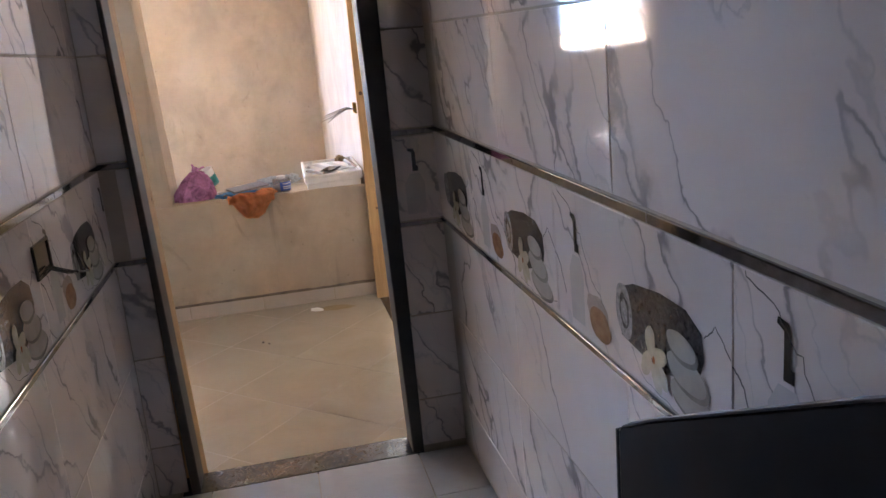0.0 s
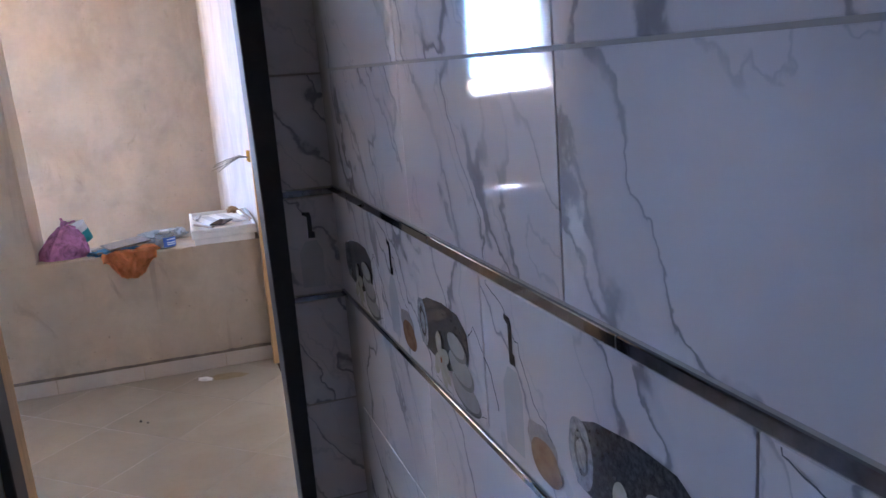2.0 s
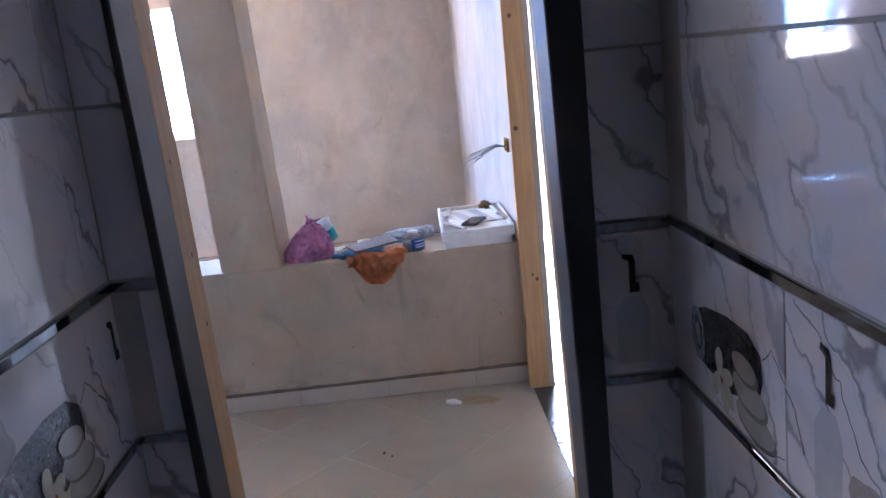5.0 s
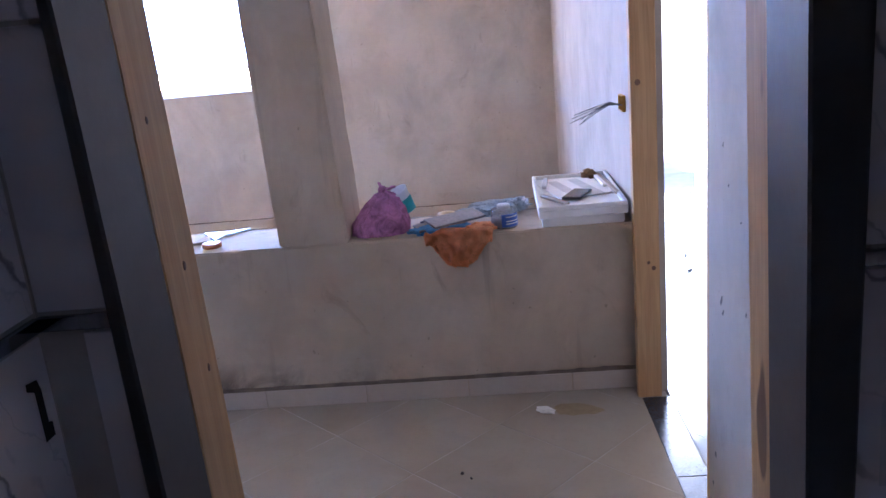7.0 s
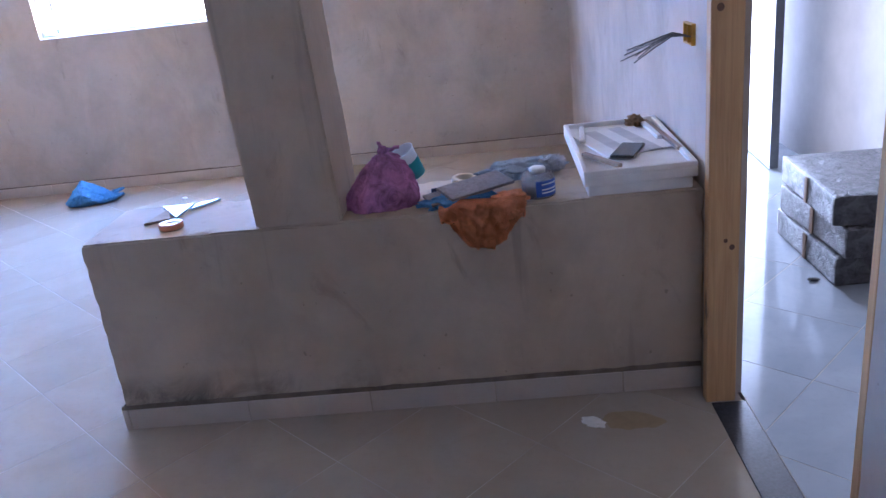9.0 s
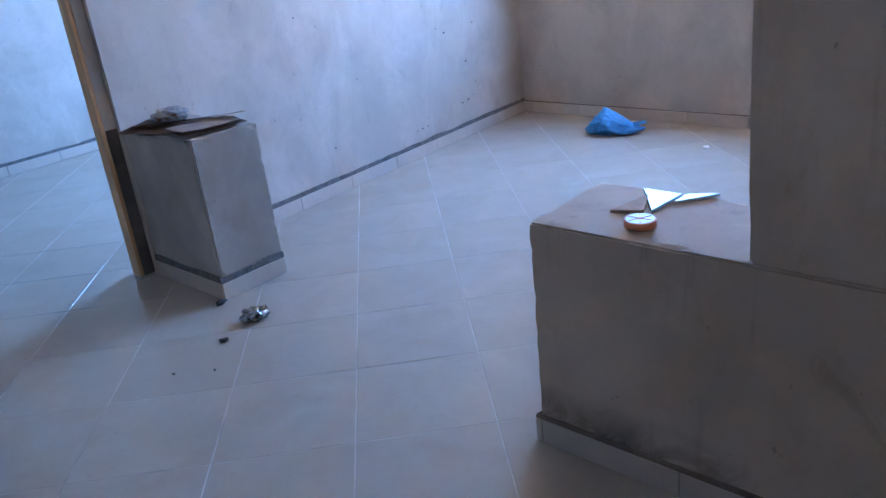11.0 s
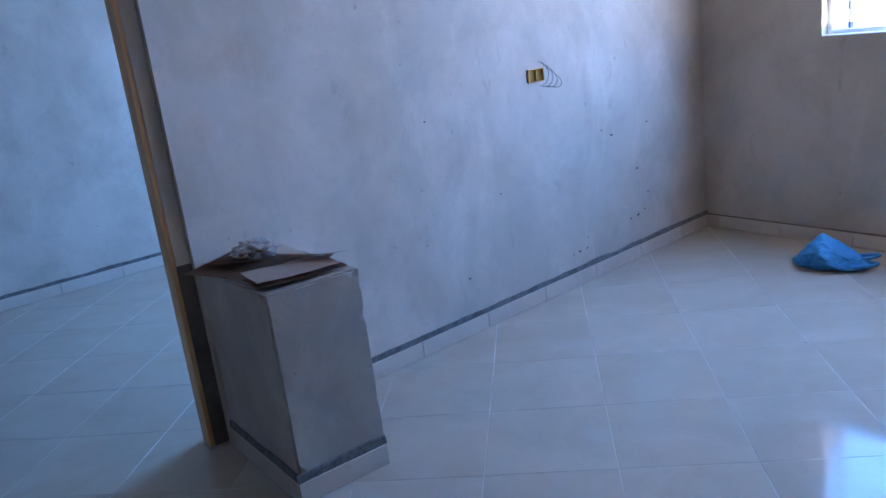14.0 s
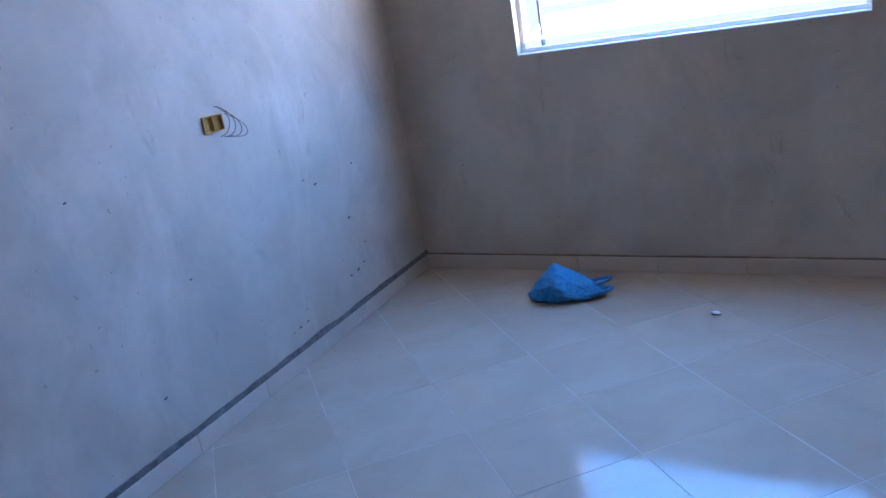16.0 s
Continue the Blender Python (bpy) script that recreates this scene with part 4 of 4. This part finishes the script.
sack = part("sack", crumpled(0.13, 0.10, 0.30, 14.2, 0.35, 1.8), PALE_BLUE, smooth=True)
sack.matrix_basis = pose(-4.25, 3.72, 0.0)
tagged(sack, "blue and white plastic sack slumped in the dark store", "sack")

# ---- black panel in the bathroom ----
bm = bmesh.new()
outline = [(1.485, BATH_Z + 0.002), (1.485, 0.785), (1.475, 0.797), (1.44, 0.812), (1.38, 0.848), (1.0, 1.046), (0.62, 1.235), (0.55, 1.25), (0.55, BATH_Z + 0.002)]
inner = [bm.verts.new((1.168, y, z)) for y, z in outline]
outer = [bm.verts.new((1.188, y, z)) for y, z in outline]
bm.faces.new(inner)
bm.faces.new(outer[::-1])
for i in range(len(outline)):
    j = (i + 1) % len(outline)
    bm.faces.new((inner[i], outer[i], outer[j], inner[j]))
bmesh.ops.recalc_face_normals(bm, faces=bm.faces)
bmesh.ops.bevel(bm, geom=bm.edges[:], offset=0.003, segments=1, affect="EDGES")
panel = part("leaning_panel", bm, simple("matt_black", (0.010, 0.010, 0.013), 0.55, vary=0.4, scale=14))
panel.data.materials[0].node_tree.nodes["Principled BSDF"].inputs["Specular IOR Level"].default_value = 0.12
part("edging", tube([(1.167, 1.487, 0.10), (1.167, 1.487, 0.785), (1.167, 1.44, 0.8155), (1.167, 1.38, 0.8505), (1.167, 1.0, 1.0485), (1.167, 0.62, 1.2375)], 0.0028, 6), simple("dark_edging", (0.05, 0.05, 0.055), 0.5), panel, "thin dark grey edging")
tagged(panel, "matt black panel with a sloping top against the tiled wall", "panel")

# ---- baseboards ----


def baseboard(p0, p1, wall, height=0.075, thick=0.012, step=0.405, shift=0.0, mortar=True, seed=0.0, band=0.016, mix=None):
    """Tile strips along the foot of a wall from p0 to p1, the room on the left of that way."""
    a, b = Vector((*p0, 0)), Vector((*p1, 0))
    d = (b - a).normalized()
    n = Vector((-d.y, d.x, 0))
    L = (b - a).length
    m = Matrix((( d.x, n.x, 0, 0), (d.y, n.y, 0, 0), (0, 0, 1, 0), (0, 0, 0, 1)))
    s = -shift
    while s < L - 0.01:
        s0, s1 = max(s, 0) + 0.0015, min(s + step, L) - 0.0015
        if s1 - s0 > 0.01:
            ob = part("baseboard_tile", block(0, 0.001, 0.001, s1 - s0, thick, height, 0.0015), BASE_TILE, wall)
            ob.matrix_basis = Matrix.Translation(a + d * s0) @ m
        s += step
    if mortar:
        bm = bmesh.new()
        k = max(4, int(L / 0.03))
        prev = None
        for i in range(k + 1):
            q = i / k * L
            h = height + band + band * 0.35 * noise.noise(Vector((q * 5, seed, 0))) + 0.004 * noise.noise(Vector((q * 21, seed, 2)))
            cur = [bm.verts.new((q, 0.0008, height - 0.002)), bm.verts.new((q, 0.009, height - 0.001)), bm.verts.new((q, 0.006, h - 0.004)), bm.verts.new((q, 0.0008, h))]
            if prev:
                for u in range(3):
                    bm.faces.new((prev[u], cur[u], cur[u + 1], prev[u + 1]))
            prev = cur
        bmesh.ops.recalc_face_normals(bm, faces=bm.faces)
        ob = part("mortar_joint", bm, mix or MORTAR_AND_STORE_SHADE, wall, "dark mortar line over the baseboard")
        ob.matrix_basis = Matrix.Translation(a) @ m


SMEAR = simple("brown_mortar_smear", (0.20, 0.155, 0.115), 0.95, vary=0.6, scale=16, bump=0.6)
far_wall = [o for o in bpy.data.objects if o.name.startswith("wall_living_north")][2]
east_wall = bpy.data.objects["wall_living_east"]
baseboard((XR - 0.008, YB), (-0.684, YB), half_wall, shift=0.16, seed=1, band=0.013, mix=SMEAR)
baseboard((-0.672, YB), (-0.672, 5.255), half_wall, shift=0.0, seed=2, mix=SMEAR)
baseboard((-0.672, 5.255), (XR, 5.255), half_wall, seed=3, mix=SMEAR)
baseboard((-2.343, 4.972), (-2.90, 4.972), stub, shift=0.0, seed=4, band=0.028)
baseboard((-2.343, 5.29), (-2.343, 4.960), stub, step=0.6, seed=5, band=0.028)
baseboard((-3.135, FAR), (-2.912, 5.29), wall_west, shift=0.1, seed=6, band=0.024)
baseboard((XR, FAR), (-3.135, FAR), far_wall, shift=0.2, seed=7, band=0.007, mix=SMEAR)
baseboard((XR, 5.26), (XR, FAR), east_wall, seed=8, band=0.007, mix=SMEAR)
side_west = bpy.data.objects["wall_side_room_west"]
baseboard((-5.965, 8.2), (-5.70, 4.08), side_west, seed=9, band=0.022)
baseboard((XR, 2.94), (XR, 3.855), bpy.data.objects["wall_hall_east"], seed=10)

# ---- wall tiles in the bathroom ----
TW, TH2 = 0.5755, 0.287
ROWS_Z = [(0.083, 0.247), (0.250, 0.537), (0.540, 0.829), (0.848, 1.108), (1.131, 1.419), (1.422, 1.709), (1.712, 1.999), (2.002, 2.289), (2.292, 2.579), (2.582, 2.745)]


def tile_mesh(w, h):
    bm = block(0.001, 0, 0.001, w - 0.001, 0.009, h - 0.001, 0.0012)
    me = bpy.data.meshes.new("wall_tile")
    bm.to_mesh(me)
    bm.free()
    me.materials.append(MARBLE)
    return me


def flat_shape(points, depth=-0.0006):
    """A flat print on a tile's face: points in the tile's plane."""
    bm = bmesh.new()
    f = bm.faces.new([bm.verts.new((u, depth, w)) for u, w in points])
    bmesh.ops.recalc_face_normals(bm, faces=bm.faces)
    if f.normal.y > 0:
        bmesh.ops.reverse_faces(bm, faces=bm.faces)
    return bm


def oval(cu, cw, ru, rw, turn=0.0, wobble=0.05, seed=0.0, n=28):
    out = []
    for i in range(n):
        a = 2 * math.pi * i / n
        k = 1 + wobble * noise.noise(Vector((math.cos(a) * 1.5, math.sin(a) * 1.5, seed)))
        p, q = ru * k * math.cos(a), rw * k * math.sin(a)
        c, s = math.cos(radians(turn)), math.sin(radians(turn))
        out.append((cu + p * c - q * s, cw + p * s + q * c))
    return out


def printed(name, light, dark, scale=60, detail=5):
    n = Nodes(name, 0.08)
    v = n.coords()
    f = n.noise(v, scale, detail, 0.65)
    n.colour(n.ramp(f, [(0.32, dark), (0.68, light)]))
    return n.m


PRINT_TOWEL = printed("towel_print", (0.115, 0.11, 0.11), (0.018, 0.018, 0.018), 110)
PRINT_TOWEL_END = printed("towel_end_print", (0.50, 0.49, 0.48), (0.16, 0.16, 0.16), 110)
PRINT_STONE = printed("stone_print", (0.54, 0.515, 0.46), (0.36, 0.34, 0.30), 9)
PRINT_STONE_SHADE = printed("stone_shade_print", (0.30, 0.285, 0.255), (0.19, 0.18, 0.16), 20)
PRINT_ORCHID = printed("orchid_print", (0.64, 0.60, 0.48), (0.46, 0.42, 0.30), 30)
PRINT_HEART = printed("orchid_heart_print", (0.42, 0.14, 0.05), (0.30, 0.10, 0.03), 40)
PRINT_BRUSH = printed("brush_print", (0.40, 0.22, 0.12), (0.24, 0.12, 0.06), 35)
PRINT_BRISTLE = printed("bristle_print", (0.50, 0.42, 0.36), (0.36, 0.30, 0.26), 90)
PRINT_BLACK = printed("pump_print", (0.012, 0.012, 0.012), (0.006, 0.006, 0.006), 30)
PRINT_BOTTLE = printed("bottle_print", (0.62, 0.60, 0.58), (0.50, 0.485, 0.47), 8)
PRINT_TWIG = printed("twig_print", (0.17, 0.16, 0.16), (0.08, 0.075, 0.075), 60)


def ribbon(points, wide, depth=-0.0012):
    bm = bmesh.new()
    prev = None
    for i, (u, w) in enumerate(points):
        d = Vector(points[min(i + 1, len(points) - 1)]) - Vector(points[max(i - 1, 0)])
        n = Vector((-d.y, d.x)).normalized() * wide * (0.6 + 0.7 * abs(noise.noise(Vector((u * 40, w * 40, 1)))))
        cur = (bm.verts.new((u + n.x, depth, w + n.y)), bm.verts.new((u - n.x, depth, w - n.y)))
        if prev:
            bm.faces.new((prev[0], prev[1], cur[1], cur[0]))
        prev = cur
    bmesh.ops.recalc_face_normals(bm, faces=bm.faces)
    return bm


def mesh_of(name, bm, material):
    me = bpy.data.meshes.new(name)
    bm.to_mesh(me)
    bm.free()
    me.materials.append(material)
    return me


def jag(points, seed, amount=0.006, steps=6):
    out = []
    for (a, b), (c, d) in zip(points, points[1:]):
        for k in range(steps):
            f = k / steps
            out.append((a + (c - a) * f + amount * noise.noise(Vector((a * 30 + f * 3, seed, 0))), b + (d - b) * f + amount * noise.noise(Vector((b * 30 + f * 3, seed, 5)))))
    out.append(points[-1])
    return out


# layers go from back to front; u runs from the tile's left edge, w from its foot
PRINTS = [
    ("bottle_print", flat_shape([(0.070, 0.02), (0.128, 0.02), (0.130, 0.115), (0.116, 0.145), (0.086, 0.145), (0.068, 0.115)], -0.0006), PRINT_BOTTLE),
    ("pump_print", flat_shape([(0.095, 0.152), (0.113, 0.152), (0.113, 0.168), (0.107, 0.170), (0.107, 0.208), (0.103, 0.220), (0.084, 0.223), (0.083, 0.215), (0.095, 0.209)], -0.0009), PRINT_BLACK),
    ("bristle_print", flat_shape(oval(0.184, 0.068, 0.044, 0.028, -8, 0.2, 3), -0.0009), PRINT_BRISTLE),
    ("brush_print", flat_shape(oval(0.192, 0.046, 0.042, 0.030, -10, 0.1, 4), -0.0012), PRINT_BRUSH),
    ("towel_print", flat_shape([(0.275, 0.060), (0.262, 0.110), (0.285, 0.145), (0.320, 0.158), (0.400, 0.168), (0.470, 0.166), (0.508, 0.145), (0.514, 0.110), (0.500, 0.075), (0.40, 0.045)], -0.0006), PRINT_TOWEL),
    ("towel_end_print", flat_shape(oval(0.286, 0.103, 0.028, 0.046, 8, 0.12, 1), -0.0009), PRINT_TOWEL_END),
    ("towel_end_print", flat_shape(oval(0.287, 0.103, 0.016, 0.028, 8, 0.2, 2), -0.0010), PRINT_TOWEL),
    ("towel_end_print", flat_shape(oval(0.287, 0.103, 0.011, 0.020, 8, 0.2, 3), -0.0011), PRINT_TOWEL_END),
    ("stone_shade_print", flat_shape(oval(0.488, 0.031, 0.062, 0.026, -6, 0.06, 5), -0.0009), PRINT_STONE_SHADE),
    ("stone_print", flat_shape(oval(0.484, 0.036, 0.060, 0.024, -6, 0.06, 5), -0.0012), PRINT_STONE),
    ("stone_shade_print", flat_shape(oval(0.475, 0.069, 0.055, 0.026, -8, 0.06, 6), -0.0015), PRINT_STONE_SHADE),
    ("stone_print", flat_shape(oval(0.470, 0.074, 0.052, 0.024, -8, 0.06, 6), -0.0018), PRINT_STONE),
    ("stone_shade_print", flat_shape(oval(0.462, 0.105, 0.040, 0.021, -6, 0.06, 7), -0.0021), PRINT_STONE_SHADE),
    ("stone_print", flat_shape(oval(0.458, 0.110, 0.038, 0.019, -6, 0.06, 7), -0.0024), PRINT_STONE),
    ("twig_print", ribbon(jag([(0.020, 0.256), (0.075, 0.235), (0.125, 0.185), (0.165, 0.120), (0.215, 0.085)], 1.0, 0.012), 0.0013), PRINT_TWIG),
    ("twig_print", ribbon(jag([(0.515, 0.140), (0.540, 0.168), (0.574, 0.135)], 2.0), 0.0013), PRINT_TWIG),
    ("twig_print", ribbon(jag([(0.001, 0.130), (0.025, 0.112), (0.046, 0.060)], 3.0), 0.0022), PRINT_TWIG),
    ("twig_print", ribbon(jag([(0.31, 0.055), (0.335, 0.020), (0.40, 0.006), (0.50, 0.004), (0.572, 0.026)], 4.0), 0.0008), PRINT_TWIG),
]
for k, (cu, cw, tn) in enumerate(((0.372, 0.088, 85), (0.398, 0.070, 15), (0.390, 0.034, -70), (0.360, 0.046, 60), (0.404, 0.044, -45))):
    PRINTS.append(("petal_print", flat_shape(oval(cu, cw, 0.024, 0.014, tn, 0.15, k), -0.0026 - 0.0002 * k), PRINT_ORCHID))
PRINTS.append(("orchid_heart_print", flat_shape(oval(0.384, 0.060, 0.004, 0.006, 0, 0.2, 2), -0.0040), PRINT_HEART))
PRINT_MESHES = [(name, mesh_of(name, bm, m)) for name, bm, m in PRINTS]
STRIP_CACHE, TILE_CACHE = {}, {}


def strip_mesh(w, h):
    key = (round(w, 4), round(h, 4))
    if key not in STRIP_CACHE:
        bm = block(0.0008, -0.004, 0, w - 0.0008, 0.006, h, 0.0014, 1)
        STRIP_CACHE[key] = mesh_of("chrome_strip", bm, CHROME)
    return STRIP_CACHE[key]


def clad(wall, m, length, joints, decor_joints, low_joints, prints=True):
    """Tiles on a wall: u along it from the left, as seen from the room; m puts u = 0 at the wall's left end."""
    for r, (z0, z1) in enumerate(ROWS_Z):
        first = decor_joints if r == 3 else (low_joints if r < 3 else joints)
        if r in (1,):
            first = joints
        u = first - TW
        while u < length - 0.004:
            u0, u1 = max(u, 0.0), min(u + TW, length)
            if u1 - u0 > 0.012:
                key = (round(u1 - u0, 4), round(z1 - z0, 4))
                if key not in TILE_CACHE:
                    TILE_CACHE[key] = tile_mesh(*key)
                t = new("wall_tile", TILE_CACHE[key])
                t.parent = wall
                t.matrix_basis = m @ Matrix.Translation((u0, 0, z0))
                if r == 3 and prints:
                    for name, me in PRINT_MESHES:
                        lo, hi = min(v.co.x for v in me.vertices), max(v.co.x for v in me.vertices)
                        if u + lo > u0 - 0.002 and u + hi < u1 + 0.002:
                            p = new(name, me)
                            p.parent = t
                            p.matrix_basis = Matrix.Translation((u - u0, 0, 0))
            u += TW
    for z, h in ((0.8315, 0.013), (1.1110, 0.0165)):
        u = (joints + 0.1) % 0.59 - 0.59
        while u < length - 0.004:
            u0, u1 = max(u, 0.0), min(u + 0.59, length)
            if u1 - u0 > 0.012:
                t = new("chrome_strip", strip_mesh(u1 - u0, h))
                t.parent = wall
                t.matrix_basis = m @ Matrix.Translation((u0, 0, z))
            u += 0.59


def facing(x, y, angle):
    return pose(x, y, 0, 0, 0, angle)


# right wall: u runs from the door towards the camera's start
clad(wall_bath_right, facing(XR, YD - 0.001, -90), 3.56, (YD - 2.155), (YD - 2.415) + 0.0, (YD - 2.13))
# left wall: u runs towards the door
clad(wall_bath_left, facing(XL, -0.74, 90), 3.558, (1.58 + 0.74) % TW, (1.54 + 0.74) % TW, (2.6 + 0.74) % TW)
clad(wall_bath_door_l, facing(XL, YD, 0), 0.318 - XL, 0.3, 0.62, 0.3)
hinge = Matrix.Translation((XR, 1.85, 0.95))
wall_bath_right.matrix_basis = hinge @ pose(0, 0, 0, 1.0, -1.3, 0.75) @ hinge.inverted()
clad(wall_bath_door_r, facing(1.045, YD, 0) @ Matrix.Translation((0, 0, 0.010)), XR + 0.02 - 1.045, 0.3, TW - 0.02, 0.3)

# socket hole in the left wall with loose wires
hole = empty("socket_hole", facing(XL, 2.10, 90))
tagged(hole, "open square socket hole with loose wires in the tiles", "electric box")
for x0, z0, x1, z1 in ((0, 0.985, 0.11, 0.992), (0, 1.048, 0.11, 1.055), (0, 0.9921, 0.007, 1.0479), (0.103, 0.9921, 0.11, 1.0479)):
    part("rim", block(x0, -0.006, z0, x1, 0.002, z1, 0.001), PRINT_BLACK, hole)
part("back", block(0.0071, -0.003, 0.9921, 0.1029, -0.001, 1.0479), PRINT_BLACK, hole, "black empty inside")
for k in range(3):
    part("wire", tube([(0.05 + 0.01 * k, -0.006, 1.0), (0.09, -0.035 - 0.01 * k, 0.975), (0.16 + 0.03 * k, -0.045, 0.958 - 0.006 * k), (0.24, -0.02, 0.99 + 0.01 * k)], 0.002, 5), PRINT_BLACK, hole, "loose dark wire")

# ---- floor tiles ----


def clip(poly, region):
    """The part of a convex polygon inside a convex region, both anticlockwise."""
    out = poly
    for (ax, ay), (bx, by) in zip(region, region[1:] + region[:1]):
        src, out = out, []
        for (px, py), (qx, qy) in zip(src, src[1:] + src[:1]):
            sp = (bx - ax) * (py - ay) - (by - ay) * (px - ax)
            sq = (bx - ax) * (qy - ay) - (by - ay) * (qx - ax)
            if sp >= 0:
                out.append((px, py))
            if sp * sq < 0:
                f = sp / (sp - sq)
                out.append((px + (qx - px) * f, py + (qy - py) * f))
        if len(out) < 3:
            return []
    return out


def area(poly):
    return 0.5 * sum(a * d - b * c for (a, b), (c, d) in zip(poly, poly[1:] + poly[:1]))


def lay(floor_ob, region, side, gap, angle, off, material, z0=-0.003, z1=0.0):
    c, s = math.cos(radians(angle)), math.sin(radians(angle))
    h = (side - gap) / 2
    full = mesh_of("floor_tile", prism([(-h, -h), (h, -h), (h, h), (-h, h)], z0, z1, 0.0007), material)
    spin = pose(0, 0, 0, 0, 0, angle)
    for i in range(-40, 40):
        for j in range(-40, 40):
            a, b = off[0] + (i + 0.5) * side, off[1] + (j + 0.5) * side
            x, y = a * c - b * s, a * s + b * c
            quad = [(x + p * c - q * s, y + p * s + q * c) for p, q in ((-h, -h), (h, -h), (h, h), (-h, h))]
            cut = clip(quad, region)
            if not cut or area(cut) < 0.002:
                continue
            if area(cut) > (2 * h) ** 2 * 0.999:
                t = new("floor_tile", full)
                t.matrix_basis = Matrix.Translation((x, y, 0)) @ spin
            else:
                t = new("floor_tile", mesh_of("floor_tile", prism([(u - x, v - y) for u, v in cut], z0, z1), material))
                t.matrix_basis = Matrix.Translation((x, y, 0))
            t.parent = floor_ob


lay(floor, [(-5.9, 2.932), (1.205, 2.932), (1.205, 8.2), (-5.9, 8.2)], 0.42, 0.0035, 47, (0.079, 0.169), FLOOR_TILE)
lobby = bpy.data.objects["floor_lobby"]
lay(lobby, [(1.312, 2.92), (2.45, 2.92), (2.45, 8.3), (1.312, 8.3)], 0.42, 0.003, 47, (0.0, 0.1), LOBBY_TILE)
lay(bath_floor, [(XL, -0.74), (XR + 0.03, -0.74), (XR + 0.03, 2.80), (XL, 2.80)], 0.33, 0.004, 0, (0.06, 0.22), BATH_TILE, BATH_Z - 0.005, BATH_Z)
